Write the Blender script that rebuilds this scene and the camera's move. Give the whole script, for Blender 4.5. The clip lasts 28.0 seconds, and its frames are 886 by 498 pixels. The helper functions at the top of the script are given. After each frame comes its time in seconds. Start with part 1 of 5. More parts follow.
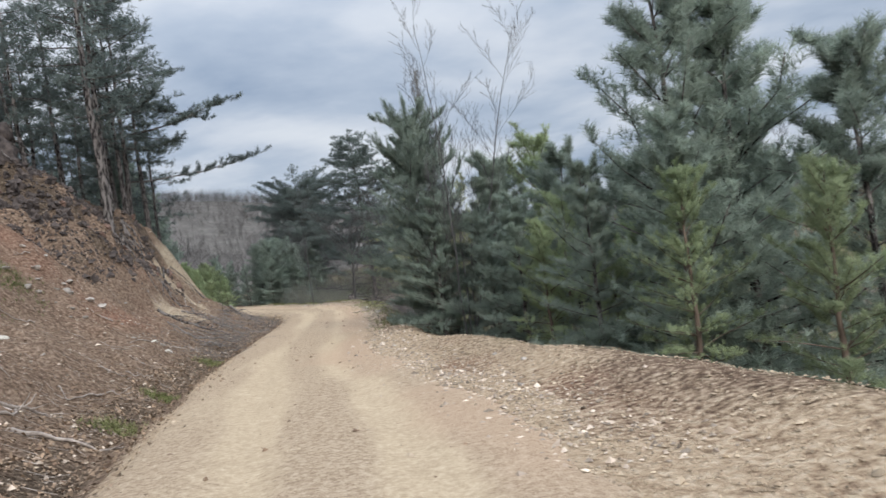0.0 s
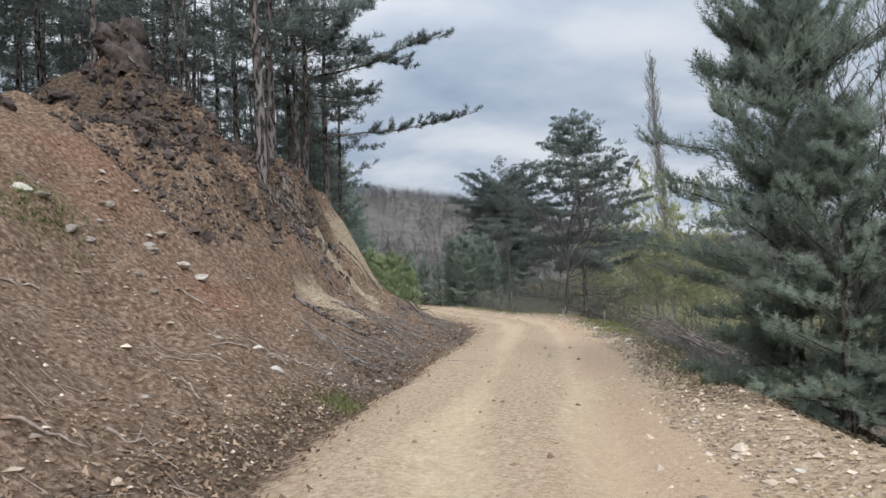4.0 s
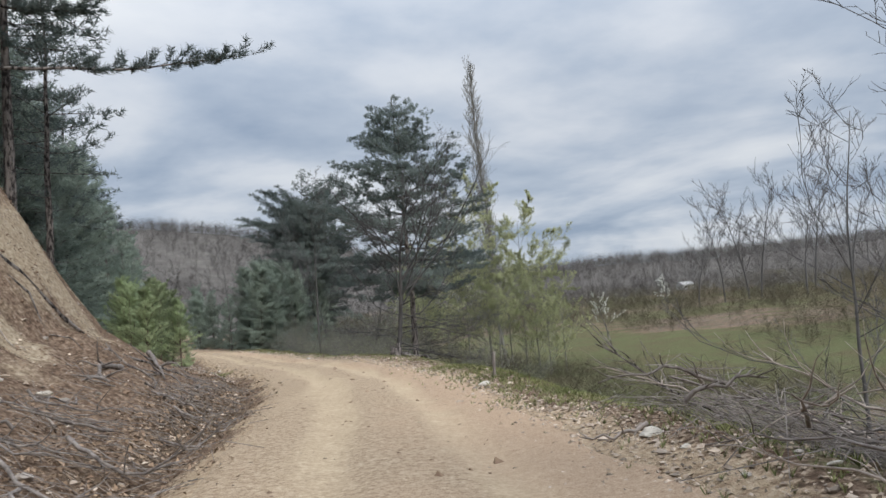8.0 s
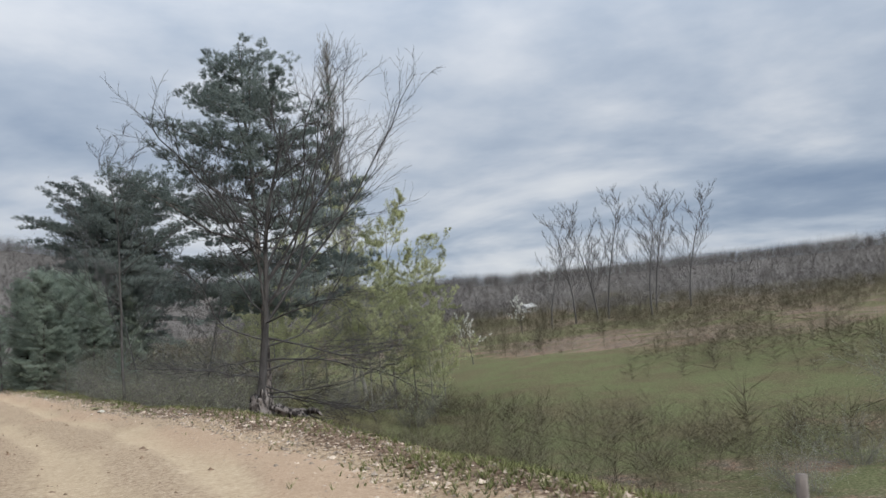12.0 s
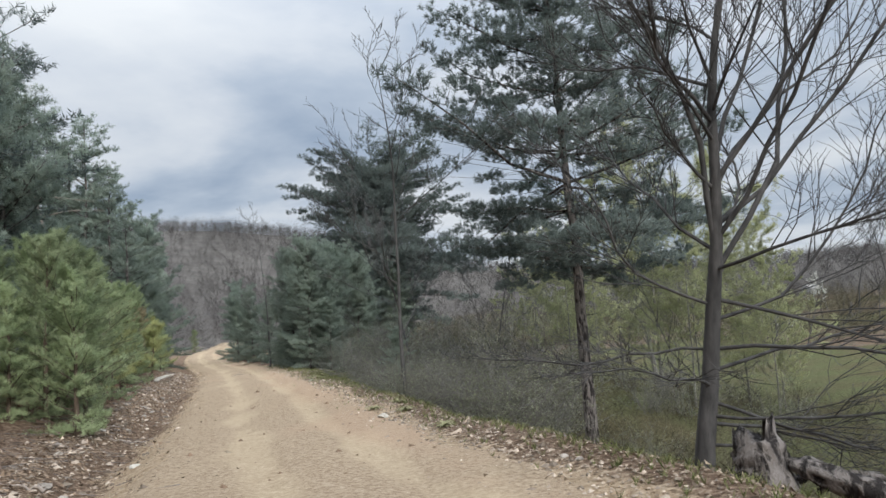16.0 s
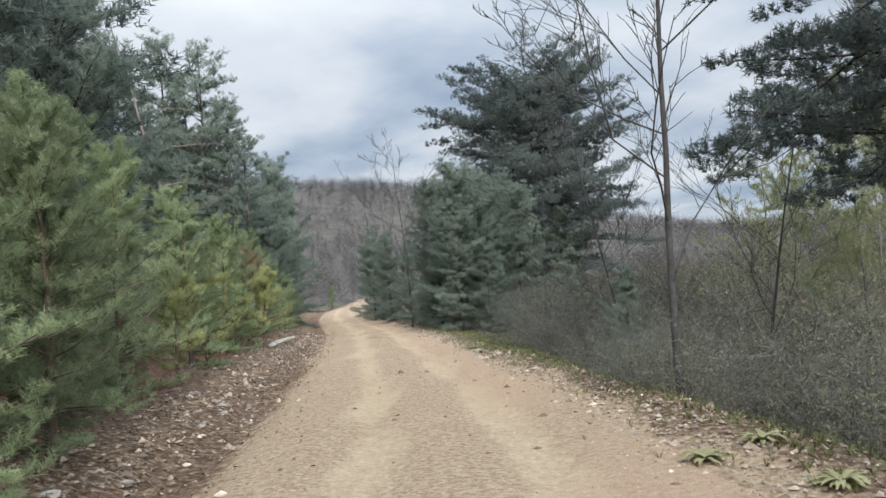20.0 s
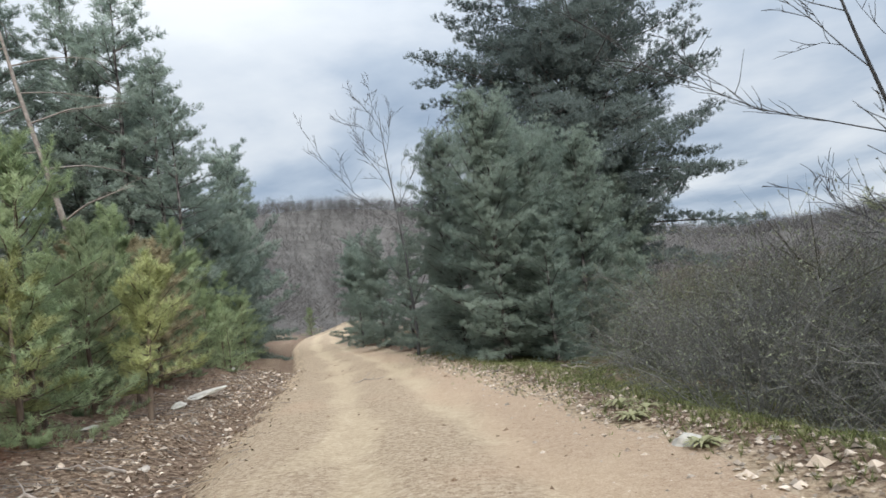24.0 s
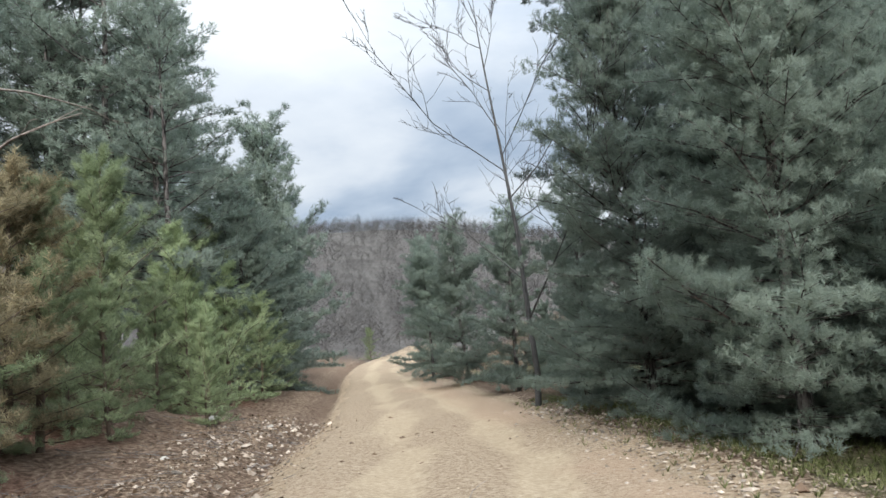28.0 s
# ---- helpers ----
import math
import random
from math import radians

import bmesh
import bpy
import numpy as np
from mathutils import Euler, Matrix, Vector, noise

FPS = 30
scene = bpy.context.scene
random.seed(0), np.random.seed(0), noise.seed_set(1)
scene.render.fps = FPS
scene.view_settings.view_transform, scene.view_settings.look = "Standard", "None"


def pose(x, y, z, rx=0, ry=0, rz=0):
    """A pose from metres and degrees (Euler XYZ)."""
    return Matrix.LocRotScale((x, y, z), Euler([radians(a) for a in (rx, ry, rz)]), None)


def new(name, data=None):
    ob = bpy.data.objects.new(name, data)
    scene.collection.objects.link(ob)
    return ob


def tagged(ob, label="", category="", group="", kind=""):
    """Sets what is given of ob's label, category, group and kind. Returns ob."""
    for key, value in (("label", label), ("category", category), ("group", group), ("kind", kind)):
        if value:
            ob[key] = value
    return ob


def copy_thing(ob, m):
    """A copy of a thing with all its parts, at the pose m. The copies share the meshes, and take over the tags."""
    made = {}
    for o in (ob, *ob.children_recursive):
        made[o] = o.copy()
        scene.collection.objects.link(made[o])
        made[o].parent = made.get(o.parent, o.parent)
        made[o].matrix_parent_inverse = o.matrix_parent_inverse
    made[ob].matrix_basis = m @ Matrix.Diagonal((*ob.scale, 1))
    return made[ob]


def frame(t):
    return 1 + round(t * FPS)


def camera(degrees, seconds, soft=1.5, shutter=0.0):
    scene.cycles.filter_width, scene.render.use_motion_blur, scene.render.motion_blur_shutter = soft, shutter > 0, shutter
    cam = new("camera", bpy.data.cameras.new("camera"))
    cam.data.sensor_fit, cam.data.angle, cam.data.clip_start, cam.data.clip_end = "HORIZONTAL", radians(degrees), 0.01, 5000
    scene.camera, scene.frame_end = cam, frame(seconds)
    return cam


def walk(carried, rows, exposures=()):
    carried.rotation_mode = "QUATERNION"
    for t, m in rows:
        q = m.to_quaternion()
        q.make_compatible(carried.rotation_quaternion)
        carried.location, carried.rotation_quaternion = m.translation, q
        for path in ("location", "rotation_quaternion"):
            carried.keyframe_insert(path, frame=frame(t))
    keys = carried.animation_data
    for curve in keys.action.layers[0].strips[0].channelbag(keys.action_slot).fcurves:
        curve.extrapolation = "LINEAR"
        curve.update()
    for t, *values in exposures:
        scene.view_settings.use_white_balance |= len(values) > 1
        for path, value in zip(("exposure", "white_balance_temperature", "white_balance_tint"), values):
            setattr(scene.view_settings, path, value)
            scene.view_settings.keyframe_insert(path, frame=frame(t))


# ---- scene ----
cam = camera(62.3, 28.0, 1.5, 0.12)
METRES, EYE, TILT, LEAN, TURN = 96.0, 1.8, 0.0, 8.5, 0.0
ROWS = [
    (0.0, 0.0, 0.0, 0.0, -0.0, 0.0, 0.0),
    (0.5, -0.004, 0.0151, -0.0006, 8.69, 0.17, 0.6),
    (1.0, -0.008, 0.0303, -0.0015, 12.85, 0.87, -0.28),
    (1.5, -0.0123, 0.0456, -0.0027, 13.78, 1.7, -2.41),
    (2.0, -0.0168, 0.0621, -0.004, 14.32, 1.99, -4.28),
    (2.5, -0.0207, 0.0795, -0.0055, 14.62, 1.61, -5.17),
    (3.0, -0.0243, 0.0975, -0.0071, 14.72, 0.87, -5.53),
    (3.5, -0.0283, 0.1165, -0.0085, 14.82, 0.22, -5.69),
    (5.5, -0.0442, 0.1942, -0.0145, 15.75, -0.08, -6.72),
    (6.0, -0.0479, 0.2126, -0.0155, 15.05, 0.61, -6.52),
    (6.5, -0.0515, 0.231, -0.0166, 12.82, 1.53, -6.04),
    (7.0, -0.0543, 0.2498, -0.017, 9.17, 2.53, -5.35),
    (7.5, -0.0569, 0.2684, -0.0178, 4.81, 3.39, -4.64),
    (8.0, -0.0595, 0.2866, -0.0188, -0.05, 4.34, -4.09),
    (8.5, -0.062, 0.3057, -0.0195, -4.86, 5.33, -3.63),
    (9.0, -0.0641, 0.3257, -0.0198, -10.47, 6.51, -2.85),
    (9.5, -0.0663, 0.3454, -0.0199, -17.29, 7.81, -1.59),
    (10.0, -0.0695, 0.3647, -0.0201, -18.16, 7.71, -1.68),
    (10.5, -0.0724, 0.3822, -0.0205, -16.72, 7.25, -2.5),
    (11.0, -0.0747, 0.3987, -0.0209, -15.8, 7.21, -3.26),
    (11.5, -0.0769, 0.4154, -0.0216, -14.72, 7.16, -3.52),
    (13.5, -0.0887, 0.4752, -0.0257, -6.17, 6.78, -3.78),
    (14.0, -0.0924, 0.492, -0.0262, -2.62, 6.12, -4.23),
    (14.5, -0.0962, 0.5071, -0.0267, 0.33, 5.41, -4.6),
    (15.0, -0.1006, 0.5221, -0.0274, 2.82, 4.79, -4.91),
    (15.5, -0.1052, 0.5373, -0.0282, 4.31, 4.5, -4.9),
    (16.0, -0.1096, 0.5524, -0.029, 5.01, 4.48, -4.51),
    (16.5, -0.1144, 0.5675, -0.0298, 5.62, 4.13, -3.5),
    (17.0, -0.1187, 0.582, -0.0308, 6.9, 3.19, -2.29),
    (17.5, -0.1235, 0.5967, -0.0322, 8.83, 1.78, -1.35),
    (18.0, -0.1284, 0.6113, -0.0333, 11.15, 0.63, -0.84),
    (18.5, -0.1339, 0.6262, -0.0345, 13.1, -0.04, -1.05),
    (19.0, -0.1393, 0.6412, -0.0358, 14.44, -0.08, -1.99),
    (19.5, -0.1452, 0.6563, -0.0373, 15.16, 0.2, -3.04),
    (20.0, -0.1512, 0.6718, -0.0389, 15.4, 0.39, -3.87),
    (20.5, -0.1569, 0.6879, -0.0406, 15.41, 0.41, -4.4),
    (21.0, -0.1633, 0.7048, -0.0421, 15.31, 0.63, -4.48),
    (21.5, -0.1702, 0.7215, -0.0437, 15.05, 1.04, -4.43),
    (23.5, -0.1999, 0.7994, -0.0506, 13.54, 2.34, -2.28),
    (24.0, -0.2073, 0.8188, -0.0522, 14.08, 2.03, -1.31),
    (24.5, -0.2146, 0.837, -0.0539, 14.83, 1.86, -0.76),
    (25.0, -0.2216, 0.8548, -0.0555, 15.76, 2.0, -0.74),
    (25.5, -0.2282, 0.873, -0.0568, 16.82, 2.27, -0.88),
    (26.0, -0.2352, 0.8923, -0.0581, 18.0, 2.61, -0.86),
    (26.5, -0.2429, 0.9113, -0.0595, 19.8, 2.69, 0.47),
    (27.0, -0.2505, 0.929, -0.0609, 20.67, 1.57, 0.63),
    (27.5, -0.2569, 0.9445, -0.0622, 19.55, 2.7, -1.9),
    (28.0, -0.2625, 0.9582, -0.0633, 19.16, 3.92, -2.86),
]
walk(cam, [(t, pose(0, 0, EYE, TILT, LEAN, TURN) @ pose(METRES * x, METRES * y, METRES * z, 90 + pitch, roll, yaw)) for t, x, y, z, yaw, pitch, roll in ROWS], exposures=[(0, 0.05, 6250, 9), (4, 0.05, 6350, 9), (12, -0.05, 6400, 9), (16, 0.03, 6350, 8), (20, 0.16, 6350, 8), (26, 0.2, 6300, 7), (28, 0.28, 6300, 7)])


# ---- world, sun ----
world = bpy.data.worlds.new("sky")
scene.world = world
world.use_nodes = True


def node(tree, kind, at=None, **inputs):
    n = tree.nodes.new(kind)
    for key, value in inputs.items():
        key = key.replace("_", " ")
        if hasattr(value, "is_linked"):
            tree.links.new(value, n.inputs[key])
        else:
            n.inputs[key].default_value = value
    return n


def sums(tree, op, a, b=0.0, clamp=False):
    n = tree.nodes.new("ShaderNodeMath")
    n.operation, n.use_clamp = op, clamp
    for i, v in enumerate((a, b)):
        if hasattr(v, "is_linked"):
            tree.links.new(v, n.inputs[i])
        else:
            n.inputs[i].default_value = v
    return n.outputs[0]


def ramp(tree, fac, stops):
    n = tree.nodes.new("ShaderNodeValToRGB")
    while len(n.color_ramp.elements) < len(stops):
        n.color_ramp.elements.new(0.5)
    for e, (p, c) in zip(n.color_ramp.elements, stops):
        e.position, e.color = p, (*c, 1) if len(c) == 3 else c
    tree.links.new(fac, n.inputs[0])
    return n.outputs[0]


def blend(tree, fac, a, b, kind="MIX"):
    n = tree.nodes.new("ShaderNodeMix")
    n.data_type, n.blend_type = "RGBA", kind
    for socket, v in ((n.inputs[0], fac), (n.inputs[6], a), (n.inputs[7], b)):
        if hasattr(v, "is_linked"):
            tree.links.new(v, socket)
        elif isinstance(v, tuple):
            socket.default_value = (*v, 1) if len(v) == 3 else v
        else:
            socket.default_value = v
    return n.outputs[2]


SUN_UP, SUN_ROUND = 34, 152
wt = world.node_tree
wt.nodes.clear()
sky = wt.nodes.new("ShaderNodeTexSky")
sky.sky_type, sky.sun_disc = "NISHITA", False
sky.sun_elevation, sky.sun_rotation = radians(SUN_UP), radians(SUN_ROUND)
co = wt.nodes.new("ShaderNodeTexCoord")
sep = wt.nodes.new("ShaderNodeSeparateXYZ")
wt.links.new(co.outputs["Generated"], sep.inputs[0])
lift = sums(wt, "ADD", sums(wt, "ABSOLUTE", sep.outputs[2]), 0.13)
flat = wt.nodes.new("ShaderNodeCombineXYZ")
wt.links.new(sums(wt, "DIVIDE", sep.outputs[0], lift), flat.inputs[0])
wt.links.new(sums(wt, "DIVIDE", sep.outputs[1], lift), flat.inputs[1])
flat.inputs[2].default_value = 3.4
big = node(wt, "ShaderNodeTexNoise", Vector=flat.outputs[0], Scale=0.6, Detail=6.0, Roughness=0.48, Distortion=0.6)
fine = node(wt, "ShaderNodeTexNoise", Vector=flat.outputs[0], Scale=2.6, Detail=6.0, Roughness=0.55)
cover = sums(wt, "ADD", sums(wt, "MULTIPLY", big.outputs[0], 0.78), sums(wt, "MULTIPLY", fine.outputs[0], 0.22))
cover = sums(wt, "SUBTRACT", cover, sums(wt, "MULTIPLY", sums(wt, "MAXIMUM", sep.outputs[0], 0.0), 0.09))
clouds = ramp(wt, cover, [(0.24, (0.26, 0.34, 0.48)), (0.36, (0.36, 0.44, 0.57)), (0.45, (0.52, 0.59, 0.70)), (0.53, (0.72, 0.76, 0.83)), (0.64, (0.88, 0.90, 0.93))])
sky_part = node(wt, "ShaderNodeBackground", Color=sky.outputs[0], Strength=0.06)
zenith = sums(wt, "ADD", 0.88, sums(wt, "MULTIPLY", sums(wt, "POWER", sums(wt, "MAXIMUM", sep.outputs[2], 0.0), 3.0), 3.4))
cloud_part = node(wt, "ShaderNodeBackground", Color=clouds, Strength=zenith)
mixed = wt.nodes.new("ShaderNodeMixShader")
mixed.inputs[0].default_value = 0.92
wt.links.new(sky_part.outputs[0], mixed.inputs[1])
wt.links.new(cloud_part.outputs[0], mixed.inputs[2])
out = wt.nodes.new("ShaderNodeOutputWorld")
wt.links.new(mixed.outputs[0], out.inputs[0])
sun = new("sun", bpy.data.lights.new("sun", "SUN"))
sun.data.energy, sun.data.angle, sun.data.color = 2.7, radians(14), (1.0, 0.965, 0.92)
sun.matrix_world = pose(0, 0, 60, 90 - SUN_UP, 0, 180 - SUN_ROUND)

# ---- the lie of the land ----
CENTRE_Y = np.array([-400, -10, 0, 7, 16, 22, 28, 34, 41, 48, 57, 66, 71.5, 78, 90, 100, 110, 123, 138, 147, 165, 176, 200, 2500.0])
CENTRE_X = np.array([2, 1.2, -0.3, -1.4, -3.6, -4.9, -5.7, -6.3, -7.2, -8.3, -11.0, -14.7, -17, -19.3, -24.3, -28.5, -32.7, -39, -46.4, -50.5, -58, -61, -66, -66.0])
ROAD_Y = np.array([-400, 0, 10, 20, 28, 36, 45, 62, 73, 86, 99, 125, 165, 2500.0])
ROAD_Z = np.array([0.3, 0, -0.36, -0.8, -0.93, -0.98, -1.15, -1.45, -1.85, -2.0, -2.3, -2.9, -2.7, -2.7])


def smooth(a, b, v):
    t = np.clip((np.asarray(v, float) - a) / (b - a), 0, 1)
    return t * t * (3 - 2 * t)


def eased(y, ys, zs):
    """Piecewise heights, rounded off at the knots."""
    return sum(np.interp(y + o, ys, zs) for o in (-3, -1.5, 0, 1.5, 3)) / 5


def centre(y):
    return eased(y, CENTRE_Y, CENTRE_X)


def wave(x, y, size, seed):
    """Smooth value noise between -1 and 1 on arrays."""
    px, py = np.asarray(x, float) / size + seed * 17.3, np.asarray(y, float) / size + seed * 9.1
    ix, iy = np.floor(px), np.floor(py)
    fx, fy = px - ix, py - iy
    fx, fy = fx * fx * (3 - 2 * fx), fy * fy * (3 - 2 * fy)

    def val(a, b):
        s = np.sin(a * 127.1 + b * 311.7 + seed * 74.7) * 43758.5453
        return 2 * (s - np.floor(s)) - 1
    return (val(ix, iy) * (1 - fx) + val(ix + 1, iy) * fx) * (1 - fy) + (val(ix, iy + 1) * (1 - fx) + val(ix + 1, iy + 1) * fx) * fy


def bank_mask(y, d):
    late = y - 14 * smooth(9, 17, -d)
    return smooth(-40, -12, y) * (1 - smooth(48.5, 66, late))


def open_meadow(x, y):
    """Where the valley floor is open grass."""
    d = np.asarray(x, float) - centre(y)
    edge = 6 * wave(x, y, 17, 71)
    return smooth(10, 16, d + 0.5 * edge) * (1 - smooth(56, 74, d + edge)) * smooth(68, 80, y + edge) * (1 - smooth(150, 165, y + 2 * edge)) * (1 - smooth(-3, 5, np.asarray(x, float) + 6.4 - 0.5 * (np.asarray(y, float) - 33) + 0.8 * edge))


def height(x, y):
    x, y = np.asarray(x, float), np.asarray(y, float)
    u = x - centre(y)
    slant = 1 - 0.09 * smooth(45, 65, y)
    d = u * slant
    z = eased(y, ROAD_Y, ROAD_Z)
    # wheel tracks and crown
    near = np.exp(-(np.abs(d) / 2.6) ** 6)
    z = z + near * (0.03 - 0.07 * (np.exp(-((d - 1.1) / 0.35) ** 2) + np.exp(-((d + 0.75) / 0.35) ** 2)) + 0.012 * wave(x * 4, y * 0.4, 3.2, 1))
    # ditch and left bank
    z = z - 0.22 * np.exp(-((d + 3.1) / 0.55) ** 2)
    m = bank_mask(y, d)
    steep = smooth(24, 36, y)
    a = np.interp(-d, [3.2, 4.4, 5.9, 7.7, 8.8, 10.8, 14, 16.2, 20, 25, 45, 90, 2000], [0, 0.25, 1.0, 2.0, 2.8, 4.4, 6.8, 8.2, 9.4, 10.0, 11.5, 14, 14])
    b = np.interp(-d, [3.2, 4.6, 6, 7.4, 9.2, 10.4, 12, 18, 25, 45, 90, 2000], [0, 0.4, 1.1, 1.9, 5.0, 7.0, 8.0, 9.0, 10, 11.5, 14, 14])
    c = np.interp(-d, [3.4, 6, 10, 20, 45, 90, 2000], [0, 0.4, 1.5, 2.8, 5.5, 9, 12])
    bank = m * (a * (1 - steep) + b * steep) + (1 - m) * c
    rough = smooth(3.4, 6, -d)
    bank = bank + rough * (m * (0.30 * wave(x, y, 2.6, 3) + 0.22 * wave(x, y, 1.1, 4)) + 0.10 * wave(x, y, 0.5, 5) + m * 0.09 * np.abs(wave(x, y, 0.8, 16)) * wave(x, y, 0.37, 17) + (1 - m) * 0.15 * wave(x, y, 3, 6))
    rocky = smooth(29, 31.5, y) * (1 - smooth(43, 48, y)) * smooth(8, 9.5, -d) * (1 - smooth(14.5, 17, -d))
    bank = bank + rocky * (0.5 * wave(x, y, 1.5, 13) + 0.4 * wave(x, y, 0.7, 14) + 0.24 * wave(x, y, 0.4, 15) - 0.35 * np.abs(wave(x, y, 1.0, 18))) + 1.6 * np.exp(-((y - 34.6) / 1.5) ** 2 - ((d + 13.6) / 1.5) ** 2) + 0.7 * np.exp(-((y - 36.5) / 2.5) ** 2 - ((d + 11.5) / 1.6) ** 2)
    # right verge and the fall to the meadow
    d = np.where(d > 2, np.maximum(2, d - 1.4 * (1 - smooth(16, 24, y))), d)
    verge = 0.25 * np.exp(-((d - 3.4) / 0.8) ** 2) * (0.7 + 0.5 * wave(x, y, 3, 7))
    fall = np.interp(d, [3.8, 5.5, 8, 11, 16, 30, 60, 150, 2000], [0, -0.7, -2.3, -4.2, -5.0, -4.6, -2.4, 0.5, 1.5])
    fall = fall * (0.75 + 0.25 * smooth(25, 45, y)) * (1 - 0.85 * smooth(86, 96, y) * (1 - smooth(125, 150, y)) * (1 - smooth(14, 30, d)))
    right = verge + fall + smooth(3, 5, d) * (0.10 * wave(x, y, 1.2, 8) + 0.05 * wave(x, y, 0.4, 9)) + smooth(8, 20, d) * 0.5 * wave(x, y, 14, 10)
    z = z + np.where(d < 0, bank, right)
    # hills round the valley
    r = np.hypot(x + 10, y - 60)
    side = smooth(-150, 70, x)
    foot, top = 105 + 20 * side, 470.0
    hill = smooth(foot, top, r) * (1 - 0.35 * smooth(470, 760, r)) * (51 - 33 * side + 7 * wave(x, y, 190, 11) + 3 * wave(x, y, 70, 12))
    return z + hill


# ---- materials ----
MATS = {}


def matter(name, rough=0.85, specular=0.2):
    m = bpy.data.materials.new(name)
    m.use_nodes = True
    t = m.node_tree
    b = t.nodes["Principled BSDF"]
    b.inputs["Roughness"].default_value = rough
    b.inputs["Specular IOR Level"].default_value = specular
    MATS[name] = m
    return m, t, b


def here(t):
    return t.nodes.new("ShaderNodeTexCoord").outputs["Object"]


def grain(t, scale, detail=6.0, rough=0.6, vector=None):
    g = t.nodes.new("ShaderNodeNewGeometry")
    n = node(t, "ShaderNodeTexNoise", Vector=vector or g.outputs["Position"], Scale=scale, Detail=detail, Roughness=rough)
    return n.outputs[0]


def bump(t, b, h, strength, distance):
    n = node(t, "ShaderNodeBump", Strength=strength, Distance=distance, Height=h)
    t.links.new(n.outputs[0], b.inputs["Normal"])


def attribute(t, name):
    n = t.nodes.new("ShaderNodeAttribute")
    n.attribute_name = name
    return n.outputs["Fac"]


def torn(t, mask, noise_out, amount=0.9):
    """A mask with an edge broken up by noise."""
    v = sums(t, "ADD", mask, sums(t, "MULTIPLY", sums(t, "SUBTRACT", noise_out, 0.5), amount))
    n = node(t, "ShaderNodeMapRange", Value=v)
    n.interpolation_type = "SMOOTHSTEP"
    n.inputs[1].default_value, n.inputs[2].default_value = 0.3, 0.7
    return n.outputs[0]


def ground_matter():
    m, t, b = matter("ground", 0.95, 0.0)
    coarse, mid, small, tiny = grain(t, 0.25), grain(t, 1.6), grain(t, 9.0), grain(t, 45.0, 3.0)
    soil = ramp(t, mid, [(0.3, (0.125, 0.085, 0.061)), (0.5, (0.21, 0.147, 0.106)), (0.7, (0.30, 0.22, 0.163))])
    soil = blend(t, 0.65, soil, ramp(t, small, [(0.34, (0.04, 0.027, 0.02)), (0.5, (0.175, 0.12, 0.084)), (0.68, (0.43, 0.325, 0.243))]))
    wood = ramp(t, grain(t, 0.12, 8.0, 0.75), [(0.3, (0.085, 0.078, 0.072)), (0.5, (0.125, 0.115, 0.106)), (0.7, (0.185, 0.172, 0.155))])
    red = ramp(t, small, [(0.3, (0.09, 0.047, 0.033)), (0.52, (0.25, 0.14, 0.096)), (0.72, (0.41, 0.27, 0.20))])
    clay = ramp(t, small, [(0.3, (0.23, 0.17, 0.115)), (0.5, (0.39, 0.31, 0.218)), (0.7, (0.55, 0.465, 0.35))])
    tan = ramp(t, small, [(0.3, (0.27, 0.19, 0.125)), (0.5, (0.43, 0.325, 0.22)), (0.72, (0.58, 0.47, 0.35))])
    litter = ramp(t, small, [(0.3, (0.05, 0.036, 0.026)), (0.55, (0.12, 0.09, 0.066)), (0.72, (0.24, 0.19, 0.145))])
    grass = ramp(t, small, [(0.3, (0.062, 0.067, 0.034)), (0.5, (0.115, 0.122, 0.062)), (0.75, (0.19, 0.185, 0.105))])
    grass = blend(t, sums(t, "MULTIPLY", ramp(t, coarse, [(0.42, (0, 0, 0)), (0.62, (1, 1, 1))]), 0.75), grass, ramp(t, small, [(0.35, (0.06, 0.05, 0.03)), (0.6, (0.15, 0.125, 0.078))]))
    col = blend(t, torn(t, attribute(t, "wood"), mid), soil, wood)
    col = blend(t, torn(t, attribute(t, "red"), coarse), col, red)
    col = blend(t, torn(t, attribute(t, "litter"), mid), col, litter)
    col = blend(t, torn(t, attribute(t, "grass"), mid), col, grass)
    col = blend(t, torn(t, attribute(t, "clay"), mid), col, clay)
    col = blend(t, torn(t, attribute(t, "tan"), small), col, tan)
    t.links.new(col, b.inputs["Base Color"])
    bump(t, b, sums(t, "ADD", small, sums(t, "MULTIPLY", tiny, 0.5)), 1.0, 0.085)
    return m


